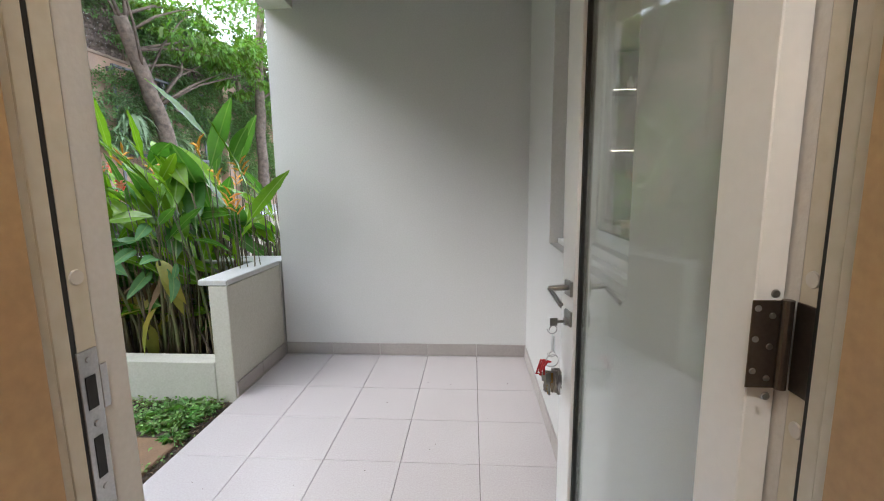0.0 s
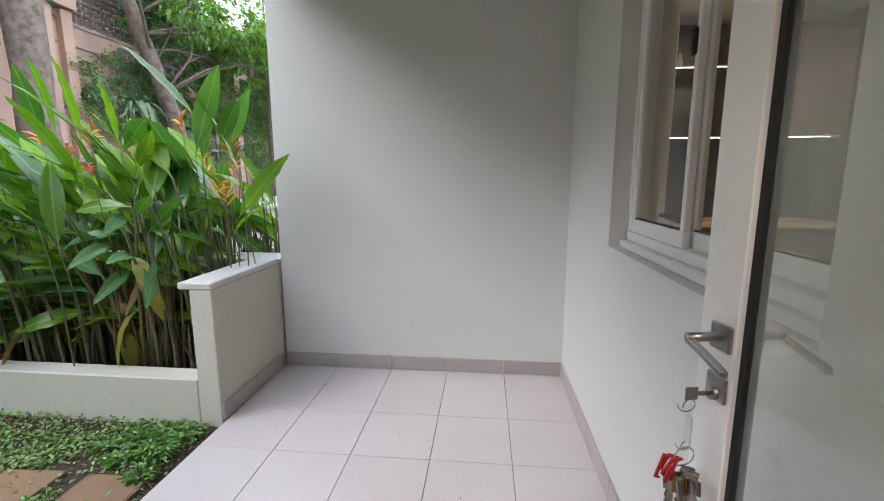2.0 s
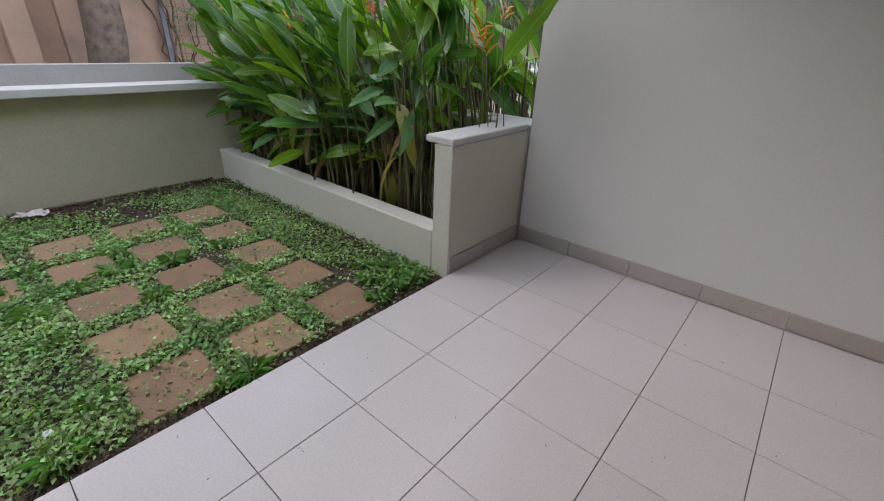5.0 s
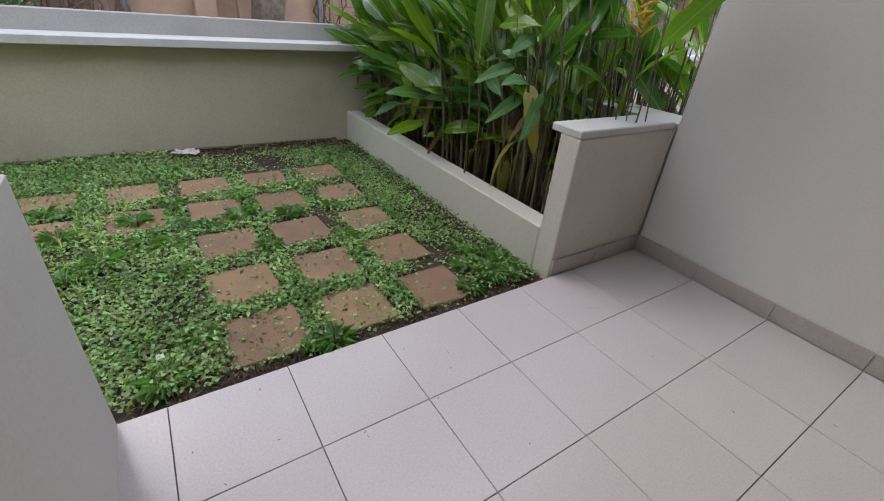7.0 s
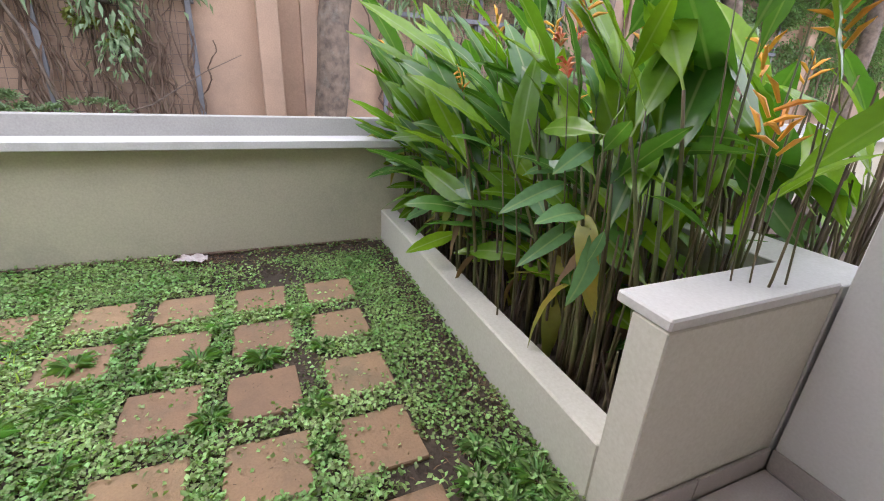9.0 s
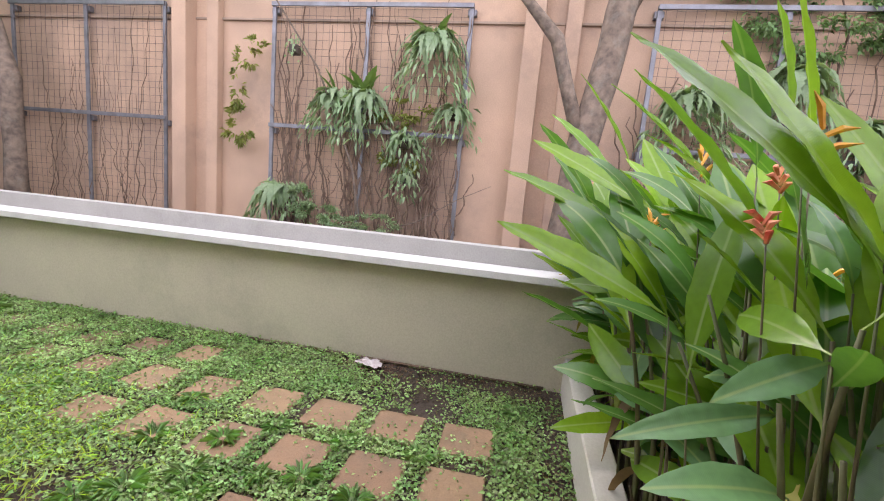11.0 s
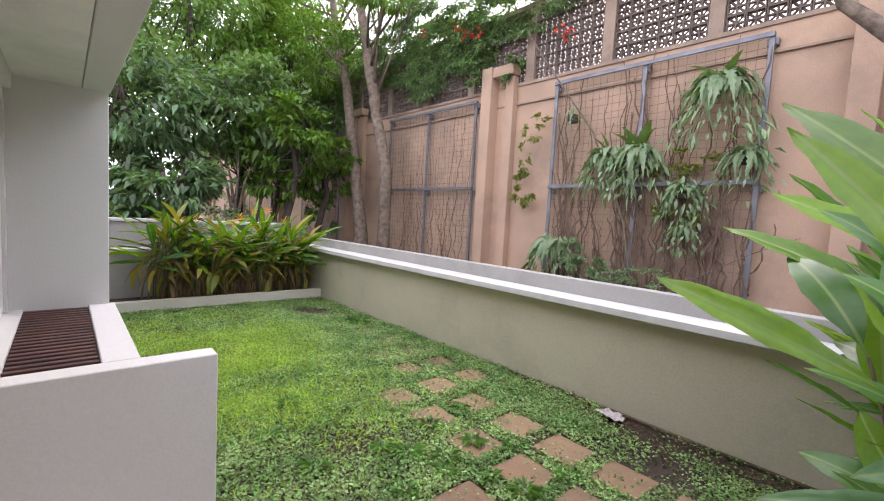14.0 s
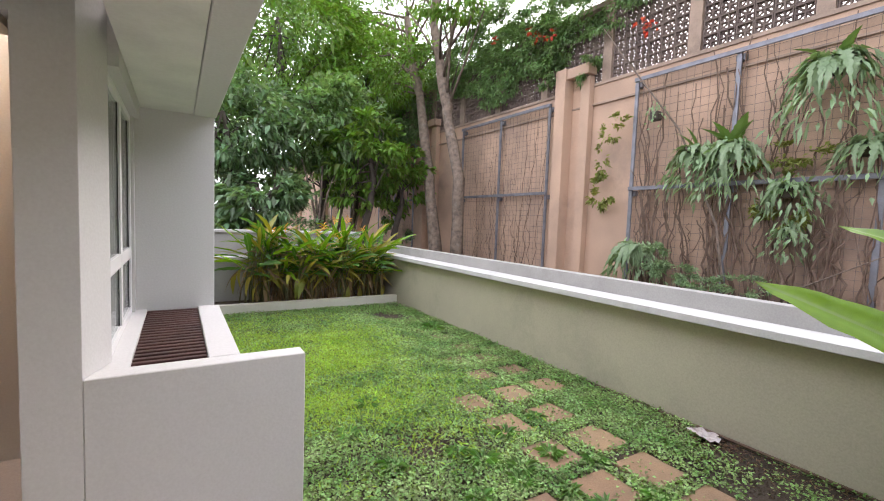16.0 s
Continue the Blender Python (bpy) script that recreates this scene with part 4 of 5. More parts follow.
# the plant at the garden edge, with its leaves that hang over the kerb
edge = tagged(new("heliconia_plant"), "tall heliconia clump with drooping blue green leaves at the kerb", "plant", "planter plants")
edge.location = (-0.7, 0.08, 0.095)
for k, (base, tip, m, roll) in enumerate((
        # long leaves that lean out over the garden
        ((-1.06, -0.12, 1.114), (-0.83, -0.59, 1.342), 4, 0.5), ((-1.84, 0.03, 1.391), (-1.78, -0.53, 1.667), 4, 0.4),
        ((-1.69, -0.10, 1.272), (-1.555, -0.64, 1.517), 0, 0.5), ((-0.62, 0.08, 1.37), (-0.776, -0.352, 1.816), 0, 0.6),
        ((-1.58, 0.17, 1.476), (-1.447, -0.265, 1.857), 0, 0.4), ((-0.46, 0.05, 1.29), (-0.467, -0.264, 1.677), 4, 0.6),
        ((-2.33, -0.02, 1.62), (-2.22, -0.32, 2.09), 0, 0.3), ((-2.80, -0.02, 1.60), (-2.82, -0.45, 1.98), 0, 0.3),
        ((-1.01, -0.06, 0.95), (-1.06, -0.02, 1.45), 0, 1.2), ((-1.03, 0.147, 1.151), (-0.855, -0.125, 1.368), 4, 0.8),
        ((-0.83, 0.10, 1.166), (-0.844, 0.05, 1.62), 2, 1.0), ((-0.86, 0.2, 1.276), (-0.92, 0.15, 1.553), 5, 1.0),
        ((-1.15, 0.15, 1.60), (-1.146, 0.10, 2.03), 0, 0.9), ((-0.785, 0.2, 1.56), (-0.754, 0.1, 1.90), 4, 0.9),
        ((-0.66, 0.15, 1.40), (-0.386, 0.0, 1.604), 4, 0.3), ((-0.62, 0.04, 1.12), (-0.38, -0.05, 1.26), 2, 0.2),
        # leaves that show against the patio side
        ((-0.20, 0.42, 1.08), (0.17, 0.42, 1.50), 0, 0.6), ((-0.33, 0.30, 1.72), (-0.58, 0.10, 2.11), 0, 0.6),
        ((-0.05, 0.28, 1.33), (-0.18, 0.12, 1.87), 0, 0.8), ((-0.33, 0.25, 1.50), (-0.06, 0.15, 1.98), 2, 0.7),
        ((-0.60, 0.15, 1.22), (-0.69, -0.05, 1.62), 0, 0.9), ((-0.22, 0.40, 1.50), (0.0, 0.35, 1.90), 2, 0.5),
        ((-0.98, 0.10, 1.31), (-0.83, -0.30, 1.74), 0, 0.7), ((-0.93, 0.10, 1.55), (-0.91, 0.0, 2.0), 4, 1.1),
        ((-1.19, 0.10, 1.55), (-1.126, 0.0, 1.97), 2, 1.0), ((-0.32, 0.30, 1.45), (-0.244, 0.3, 1.87), 2, 1.0),
        ((-0.20, 0.30, 1.55), (0.0, 0.25, 1.84), 3, 0.5), ((-0.77, 0.20, 1.52), (-0.40, 0.1, 1.706), 3, 0.3),
        ((-0.70, 0.30, 1.12), (-0.257, 0.4, 1.212), 3, 0.1), ((-0.62, 0.14, 1.02), (-0.30, 0.10, 1.26), 2, 0.5),
        ((-0.52, 0.20, 1.14), (-0.16, 0.24, 1.19), 2, 0.2), ((-0.36, 0.02, 1.04), (-0.10, 0.10, 0.93), 3, 0.3),
        # pale drooping leaves at the kerb's end
        ((-0.84, 0.105, 0.96), (-0.58, -0.304, 0.873), 6, 0.2), ((-0.72, 0.10, 1.145), (-0.54, -0.15, 1.04), 6, 0.3),
        ((-0.80, 0.18, 0.80), (-0.56, -0.22, 0.66), 6, 0.4), ((-0.44, -0.04, 0.90), (-0.40, -0.10, 0.78), 6, 0.5),
        ((-0.75, 0.1, 1.03), (-1.0, -0.1, 0.934), 5, 0.2), ((-0.60, 0.0, 0.89), (-0.38, -0.28, 0.93), 5, 0.2),
        ((-0.57, 0.0, 1.2), (-0.92, -0.05, 1.16), 1, 0.1),
        ((-0.58, 0.03, 0.86), (-0.30, -0.13, 0.62), 5, 0.2), ((-2.4, -0.02, 0.95), (-2.55, -0.32, 1.02), 1, 0.2),
        ((-1.9, -0.02, 1.0), (-1.95, -0.35, 0.98), 1, 0.2), ((-1.45, 0.0, 1.0), (-1.62, -0.36, 1.12), 3, 0.2))):
    b = Vector(base) - edge.location
    d = Vector(tip) - Vector(base)
    me = BLADES[m]
    droop = (0.25, 0.5, 0.35, 0.8, 0.15, 0.9, 0.7, 0.6)[m] * 0.42 * d.length
    reach = (0.62, 0.55, 0.68, 0.5, 0.6, 0.46, 0.38, 0.58)[m]
    leaf_from(edge, b, d + Vector((0, 0, droop)), me, (1.0 if m in (5, 6) else 1.12) * d.length / reach, -0.8 + 0.35 * roll, min(1.1, 0.73 * reach / d.length) if m in (5, 6) else 1.05)
    bm = bmesh.new()
    foot = Vector((b.x * 0.85, b.y + 0.05, 0.0))
    tube(bm, [foot, foot.lerp(b, 0.55) + Vector((0.02, 0.01, 0.05)), b], [0.0055, 0.0045, 0.0025], 6)
    part("stalk", bm, STALK, edge, smooth=True)
for k, (p, f) in enumerate((((-0.74, -0.06, 1.38), 1), ((-0.99, 0.07, 1.50), 1), ((-1.69, -0.04, 1.28), 0), ((-0.17, 0.18, 1.26), 0), ((-0.78, 0.0, 1.55), 0), ((-0.29, 0.10, 1.61), 0), ((-0.10, 0.30, 1.48), 0), ((-0.14, 0.24, 1.20), 0), ((-1.5, 0.05, 1.56), 0), ((-0.62, 0.2, 1.5), 0))):
    fl = new("flower", FLOWERS[f])
    fl.parent, fl.location, fl.rotation_euler = edge, Vector(p) - edge.location, (0.2, -0.2, k)
    fl["label"] = "small bright flower spike"
    bm = bmesh.new()
    tube(bm, [fl.location, fl.location + Vector((0.02, 0.03, -0.3)), fl.location + Vector((0.03, 0.1, -0.75))], [0.002, 0.0028, 0.004], 5)
    part("flower_stalk", bm, STALK, edge, smooth=True)
for i in range(16):
    paddle_plant(-2.6 + 0.165 * i + rng.uniform(-0.05, 0.05), 1.15 + rng.uniform(-0.1, 0.3), -0.02, 1.85 * rng.uniform(0.85, 1.05), 200 + i, (-0.05, -0.08))
CANE = material("dry_cane", (0.07, 0.058, 0.032), 0.8, (0.19, 0.14, 0.085), 9, 0.2, 60, vary=0.6, island=True)
bm = bmesh.new()
for k in range(210):
    x, y = rng.uniform(-2.88, -0.2), rng.uniform(0.0, 0.56)
    h = rng.uniform(0.25, 0.8)
    dx, dy = rng.uniform(-0.1, 0.1), rng.uniform(-0.1, 0.04)
    tube(bm, [(x, y, 0.09), (x + dx * 0.4, y + dy * 0.4, 0.09 + h * 0.5), (x + dx, y + dy, 0.09 + h)], [0.009, 0.008, 0.004], 5)
for k in range(170):
    x, y = rng.uniform(-1.6, -0.02), rng.uniform(0.92, 1.5)
    h = rng.uniform(0.8, 1.5)
    dx, dy = rng.uniform(-0.16, 0.16), rng.uniform(-0.12, 0.06)
    tube(bm, [(x, y, -0.04), (x + dx * 0.4, y + dy * 0.4, h * 0.5), (x + dx, y + dy, h)], [0.009, 0.008, 0.004], 5)
part("cane_thicket", bm, CANE, None, "dense dry canes at the foot of the planter plants", "stuff")
for i in range(11):
    for j in range(2):
        paddle_plant(-2.72 + 0.225 * i + rng.uniform(-0.05, 0.05), -7.45 - 0.25 * j, 0.035, 1.7 * rng.uniform(0.85, 1.05), 300 + i * 2 + j, (rng.uniform(-0.25, 0.25), 0.12), True)
bm = bmesh.new()
for k in range(260):
    x, y = rng.uniform(-2.75, -0.55), rng.uniform(-7.7, -7.36)
    h = rng.uniform(0.2, 0.6)
    tube(bm, [(x, y, 0.03), (x + rng.uniform(-0.1, 0.1), y, 0.03 + h)], [0.007, 0.003], 4)
part("far_cane_thicket", bm, LEAFD, None, "dry canes and hanging dead leaves of the far planter", "stuff")

# ---- stepping stones ----
STONES = ([(x, y) for y in (-0.77, -1.20, -1.62) for x in (-2.04, -1.60, -1.12, -0.68, -0.25)] + [(x, y) for y in (-2.05, -2.50, -2.96) for x in (-2.06, -1.61)]
          + [(-2.09, -3.47), (-2.09, -3.96)] + [(-2.49, y) for y in (-2.96, -3.45, -3.92, -4.35, -4.85, -5.32, -5.75)])


def stone(seed):
    rng = random.Random(seed)
    bm = bmesh.new()
    add_box(bm, (-0.156, -0.156, -0.04), (0.156, 0.156, 0.0))
    bmesh.ops.bevel(bm, geom=bm.edges[:], offset=0.006, segments=1, affect="EDGES")
    for v in bm.verts:
        v.co.x += rng.uniform(-0.004, 0.004)
        v.co.y += rng.uniform(-0.004, 0.004)
    me = bpy.data.meshes.new("paving_stone")
    bm.to_mesh(me)
    bm.free()
    me.materials.append(STONE)
    return me


stones = [stone(i) for i in range(4)]
rng = random.Random(5)
for k, (x, y) in enumerate(STONES):
    ob = new("stepping_stone", stones[(k * 3) % 4])
    ob.location = (x + rng.uniform(-0.008, 0.008), y + rng.uniform(-0.008, 0.008), -0.024 - (0.012 if y < -3.1 else 0))
    ob.rotation_euler = (rng.uniform(-0.01, 0.01), rng.uniform(-0.01, 0.01), rng.uniform(-0.05, 0.05))
    tagged(ob, "square brown sandstone paver set in creeping plants" if y > -3.1 else "mossy square paver half grown over by grass", "paving stone", "garden pavers")


# ---- skirting tiles ----
def skirt_piece(n, along):
    bm = boxes(((0.001, 0, 0), (n - 0.002, 0.012, 0.098)), bevel=0.002)
    me = bpy.data.meshes.new("skirting_tile")
    bm.to_mesh(me)
    bm.free()
    me.materials.append(SKIRT)
    return me


skirt_root = tagged(new("baseboard"), "grey beige tile skirting round the patio", "skirting", kind="structure")
full = skirt_piece(0.4, 0)
for k in range(5):
    ob = new("skirting_tile", full)
    ob.parent, ob.matrix_local = skirt_root, pose(0.4 * k, 0.5875, 0.0005)
short = skirt_piece(0.375, 0)
for k in range(6):
    ob = new("skirting_tile", full if k else short)
    ob.parent, ob.matrix_local = skirt_root, pose(1.9875, 0.575 - (0.4 * k - 0.025 if k else 0), 0.0005, 0, 0, -90)
for k, (y, n) in enumerate(((-0.168, 0.35), (0.184, 0.40))):
    ob = new("skirting_tile", skirt_piece(n, 0))
    ob.parent, ob.matrix_local = skirt_root, pose(-0.0025, y, 0.0005, 0, 0, 90)

# ---- door frame ----
def jamb(side):
    """Stepped door jamb: outer face, rebate, rubber seal, stop, inner lining."""
    s = 1 if side < 0 else -1
    X = DX0 if side < 0 else DX1 - 0.003
    ob = tagged(new("door_jamb"), "cream painted stepped door jamb with black seal", "door frame", kind="structure")

    if side > 0:
        ins = {0.012: 0.002, 0.025: 0.004, 0.034: 0.008, 0.047: 0.013, 0.040: 0.018, 0.065: 0.03}
    else:
        ins = {0.012: 0.003, 0.025: 0.006, 0.034: 0.007, 0.047: 0.011, 0.040: 0.014, 0.065: 0.033}

    def bx(a, b, y0, y1, z0=-0.008, z1=2.12):
        lo, hi = sorted((X + s * a, X + s * ins.get(b, b)))
        return (lo, y0, z0), (hi, y1, z1)
    part("outer_face", boxes(bx(0.0005, 0.012, -2.195, YD - 0.002), bevel=0.002), WALL, ob)
    part("rebate", boxes(bx(0.0005, 0.025, -2.2295, -2.1955), bevel=0.0015), JAMB, ob)
    part("seal", boxes(bx(0.0005, 0.034, -2.2395, -2.23)), BLACK, ob)
    part("stop", boxes(bx(0.0005, 0.047, -2.266, -2.24), bevel=0.002), JAMB, ob)
    part("stop_edge", boxes(bx(0.0005, 0.040, -2.292, -2.2665), bevel=0.004), JAMB, ob)
    part("lining", boxes(bx(0.0005, 0.065, -2.46, -2.2925), bevel=0.006), TIMBER, ob)
    return ob


JAMB = material("cream_paint", (0.66, 0.62, 0.52), 0.45, (0.62, 0.58, 0.48), 4, 0.03, 40, stain=(0.5, 0.44, 0.34), amount=0.2)
lj = jamb(-1)
rj = jamb(1)
part("door_head", boxes(((DX0 + 0.03, -2.325, 2.12), (DX1 - 0.03, YD - 0.002, 2.149))), JAMB, None, "cream painted head of the door frame", "structure")

# strike plate on the left jamb
strike = tagged(new("strike_plate"), "brushed steel strike plate screwed to the door jamb", "lock plate")
strike.location = (DX0 + 0.0065, -2.216, 0.055)
part("plate", boxes(((0, -0.017, 0.83), (0.002, 0.017, 1.10)), bevel=0.0008), CHROME, strike)
part("lip", boxes(((0, 0.0172, 1.0), (0.002, 0.03, 1.07)), bevel=0.0008), CHROME, strike)
part("latch_hole", boxes(((0.0021, -0.009, 1.01), (0.003, 0.008, 1.06))), BLACK, strike)
part("bolt_hole", boxes(((0.0021, -0.008, 0.90), (0.003, 0.007, 0.965))), BLACK, strike)


def screw(x, y, z, nx, parent, name="screw"):
    bm = bmesh.new()
    tube(bm, [(x, y, z), (x + nx * 0.0015, y, z)], [0.0045, 0.004], 10)
    return part(name, bm, CHROME, parent, "crosshead screw")


for z in (1.085, 0.985, 0.883):
    screw(0.0021, 0, z, 1, strike)

PLUG = material("plastic_plug", (0.72, 0.70, 0.66), 0.4)
for x, y, z, nx in ((DX1 - 0.0072, -2.216, 1.262, -1), (DX1 - 0.0072, -2.216, 1.058, -1), (DX0 + 0.0062, -2.214, 1.262, 1)):
    bm = bmesh.new()
    tube(bm, [(x, y, z), (x + nx * 0.0022, y, z)], [0.0115, 0.0105], 16)
    part("screw_plug", bm, PLUG, None, "round pale plastic screw plug on the door jamb")["category"] = "screw cover"

# ---- door leaf ----
door = tagged(new("door_leaf"), "white aluminium framed clear glass door standing open outwards", "door")
door.matrix_world = pose(1.948, -2.18, 0, 0, 0, 100.5)
W, TH, TOP = 0.66, 0.045, 2.1
part("hinge_stile", boxes(((0, -TH, 0.012), (0.085, 0, TOP)), bevel=0.002), WHITE, door)
part("lock_stile", boxes(((W - 0.082, -TH, 0.012), (W, 0, TOP)), bevel=0.002), WHITE, door)
part("bottom_rail", boxes(((0.0855, -TH, 0.012), (W - 0.0825, 0, 0.11)), bevel=0.002), WHITE, door)
part("top_rail", boxes(((0.0855, -TH, TOP - 0.09), (W - 0.0825, 0, TOP)), bevel=0.002), WHITE, door)
part("gasket", boxes(((W - 0.0925, -0.034, 0.1105), (W - 0.0825, -0.010, TOP - 0.0905)), ((0.0858, -TH + 0.01, 0.1105), (0.089, -0.01, TOP - 0.0905))), BLACK, door)
DOORGLASS = glass("door_glass", (0.98, 0.995, 0.99), 0.0, 3.0, 0.20)
pane = part("pane", boxes(((0.0895, -0.026, 0.1105), (W - 0.093, -0.02, TOP - 0.0905))), DOORGLASS, door)
pane.visible_shadow = False


def lever(sy):
    ob = new("lever_handle")
    ob.parent = door
    tagged(ob, "brushed nickel lever handle")
    y = 0 if sy > 0 else -TH
    part("rosette", boxes(((W - 0.077, min(y, y + sy * 0.008), 1.077), (W - 0.034, max(y, y + sy * 0.008), 1.121)), bevel=0.002), CHROME, ob)
    bm = bmesh.new()
    tube(bm, [(W - 0.055, y + sy * 0.006, 1.10), (W - 0.055, y + sy * 0.062, 1.10)], [0.008, 0.008], 12)
    part("neck", bm, CHROME, ob, smooth=True)
    bm = bmesh.new()
    add_box(bm, (W - 0.140, min(y + sy * 0.052, y + sy * 0.065), 1.091), (W - 0.047, max(y + sy * 0.052, y + sy * 0.065), 1.107))
    for v in bm.verts:
        if v.co.x < W - 0.1:
            v.co.z -= 0.026
    bmesh.ops.bevel(bm, geom=bm.edges[:], offset=0.005, segments=2, affect="EDGES")
    part("grip", bm, CHROME, ob)


lever(1)
lever(-1)
for sy, y in ((1, 0), (-1, -TH)):
    part("key_rosette", boxes(((W - 0.077, min(y, y + sy * 0.007), 0.991), (W - 0.034, max(y, y + sy * 0.007), 1.035)), bevel=0.002), CHROME, door, "brushed nickel key rosette")
bm = bmesh.new()
tube(bm, [(W - 0.055, 0.006, 1.003), (W - 0.055, 0.014, 1.003)], [0.012, 0.011], 14)
part("cylinder", bm, CHROME, door)

# hinge
hinge = tagged(new("hinge"), "dark steel butt hinge")
hinge.parent = door
hinge.matrix_local = door.matrix_basis.inverted() @ pose(1.988, -2.196, 0)
HZ = (1.106, 1.229)
part("jamb_plate", boxes(((0.0015, -0.040, HZ[0]), (0.0042, -0.002, HZ[1])), bevel=0.0008), DARKSTEEL := material("dark_steel", (0.16, 0.13, 0.11), 0.35, (0.12, 0.1, 0.085), 20, 0.02, 150, metal=0.9), hinge)
part("leaf_plate", boxes(((-0.05, 0.003, HZ[0]), (-0.009, 0.0055, HZ[1])), bevel=0.0008), DARKSTEEL, hinge)
for k in range(5):
    bm = bmesh.new()
    a = HZ[0] + (HZ[1] - HZ[0]) * k / 5
    tube(bm, [(-0.008, 0, a + 0.001), (-0.008, 0, a + 0.026)], [0.0075, 0.0075], 12)
    part("knuckle", bm, DARKSTEEL, hinge, smooth=False)
for z in (1.12, 1.165, 1.208):
    for x in (-0.043, -0.024):
        bm = bmesh.new()
        tube(bm, [(x, 0.003, z + (0.01 if x < -0.03 else 0)), (x, 0.0015, z + (0.01 if x < -0.03 else 0))], [0.0045, 0.004], 10)
        part("screw", bm, CHROME, hinge)
for z in (1.096, 1.239):
    bm = bmesh.new()
    tube(bm, [(-0.025, 0.0, z), (-0.025, -0.002, z)], [0.006, 0.005], 10)
    part("screw", bm, CHROME, hinge)

# keys hanging from the lock
keys = tagged(new("key_bunch"), "bunch of metal keys with red cord hanging from the lock", "keys")
keys.matrix_world = door.matrix_world @ pose(W - 0.055, 0.03, 0)
part("turned_key", boxes(((-0.001, -0.016, 0.999), (0.001, 0.004, 1.007)), ((-0.0011, 0.0042, 0.992), (0.0011, 0.026, 1.014)), bevel=0.0005), CHROME, keys)
TAG = material("clear_tag", (0.62, 0.66, 0.66), 0.3)
part("key_tag", boxes(((-0.009, 0.013, 0.915), (0.009, 0.017, 0.965)), bevel=0.002), TAG, keys, "pale plastic key tag")
bm = bmesh.new()
for cz, r in ((0.978, 0.013), (0.885, 0.02), (0.905, 0.01)):
    bm = bmesh.new()
    ring = [(0.001 * i, 0.015 + r * math.cos(i * math.tau / 14), cz + r * math.sin(i * math.tau / 14)) for i in range(15)]
    tube(bm, ring, [0.0013] * 15, 5)
    part("ring", bm, CHROME, keys)
REDCORD = material("red_cord", (0.45, 0.015, 0.02), 0.7)
bm = bmesh.new()
rk = random.Random(4)
for k in range(6):
    bm = bmesh.new()
    a = Vector((0, 0.02, 0.885))
    pts = [a, a + Vector((rk.uniform(-0.01, 0.01), 0.012 + 0.003 * k, 0.004)), a + Vector((rk.uniform(-0.015, 0.015), 0.024 + 0.003 * k, -0.008 - 0.006 * k)), a + Vector((rk.uniform(-0.01, 0.01), 0.018 + 0.003 * k, -0.036))]
    tube(bm, pts, [0.0022, 0.003, 0.003, 0.002], 6)
    part("cord", bm, REDCORD, keys, "red knotted cord", smooth=True)
BRASS = material("brass", (0.5, 0.33, 0.12), 0.3, metal=1.0)
for k in range(15):
    ang = rk.uniform(-0.5, 0.5)
    y = 0.015 + rk.uniform(-0.022, 0.022)
    x = rk.uniform(-0.02, 0.02)
    top = 0.868 - rk.uniform(0, 0.02)
    bm = bmesh.new()
    add_box(bm, (-0.0012, -0.011, -0.028), (0.0012, 0.011, 0))
    add_box(bm, (-0.0010, -0.004, -0.062), (0.0010, 0.004, -0.0281))
    add_box(bm, (-0.0009, 0.0041, -0.05), (0.0009, 0.007, -0.036))
    k_ob = part("key", bm, BRASS if k == 7 else CHROME, keys)
    k_ob.matrix_local = pose(x, y, top, math.degrees(ang) * 0.5, rk.uniform(-12, 12), rk.uniform(-60, 60))

# ---- kitchen window ----
win = tagged(new("window_kitchen"), "white aluminium sliding kitchen window with clear panes", "window", kind="structure")
fx0, fx1 = 2.075, 2.145
part("window_frame", boxes(((fx0, WY0, WZ0 + 0.03), (fx1, WY1, WZ0 + 0.07)), ((fx0, WY0, WZ1 - 0.04), (fx1, WY1, WZ1 - 0.001)),
                           ((fx0, WY0, WZ0 + 0.0705), (fx1, WY0 + 0.04, WZ1 - 0.0405)), ((fx0, WY1 - 0.035, WZ0 + 0.0705), (fx1, WY1 - 0.001, WZ1 - 0.0405)), bevel=0.003), WHITE, win)
part("window_track", boxes(((fx0 - 0.03, WY0, WZ0 + 0.001), (fx1, WY1 - 0.005, WZ0 + 0.0295)), bevel=0.004), WHITE, win)
part("window_sill", boxes(((2.0005, WY0, WZ0 - 0.02), (2.08, WY1, WZ0 - 0.0005))), WALL, win)


def sash(y0, y1, x):
    z0, z1 = WZ0 + 0.071, WZ1 - 0.041
    sb = new("sash")
    sb.parent = win
    part("sash_frame", boxes(((x, y0, z0), (x + 0.025, y1, z0 + 0.055)), ((x, y0, z1 - 0.05), (x + 0.025, y1, z1)), ((x, y0, z0 + 0.0555), (x + 0.025, y0 + 0.024, z1 - 0.0505)),
                             ((x, y1 - 0.03, z0 + 0.0555), (x + 0.025, y1, z1 - 0.0505)), bevel=0.002), WHITE, sb)
    part("seal", boxes(((x + 0.002, y0 + 0.0242, z0 + 0.0556), (x + 0.02, y0 + 0.029, z1 - 0.0506)), ((x + 0.002, y0 + 0.0292, z0 + 0.0556), (x + 0.02, y1 - 0.0302, z0 + 0.06))), BLACK, sb)
    g = part("pane", boxes(((x + 0.01, y0 + 0.0295, z0 + 0.0605), (x + 0.014, y1 - 0.0305, z1 - 0.0507))), GLASS, sb)
    g.visible_shadow = False


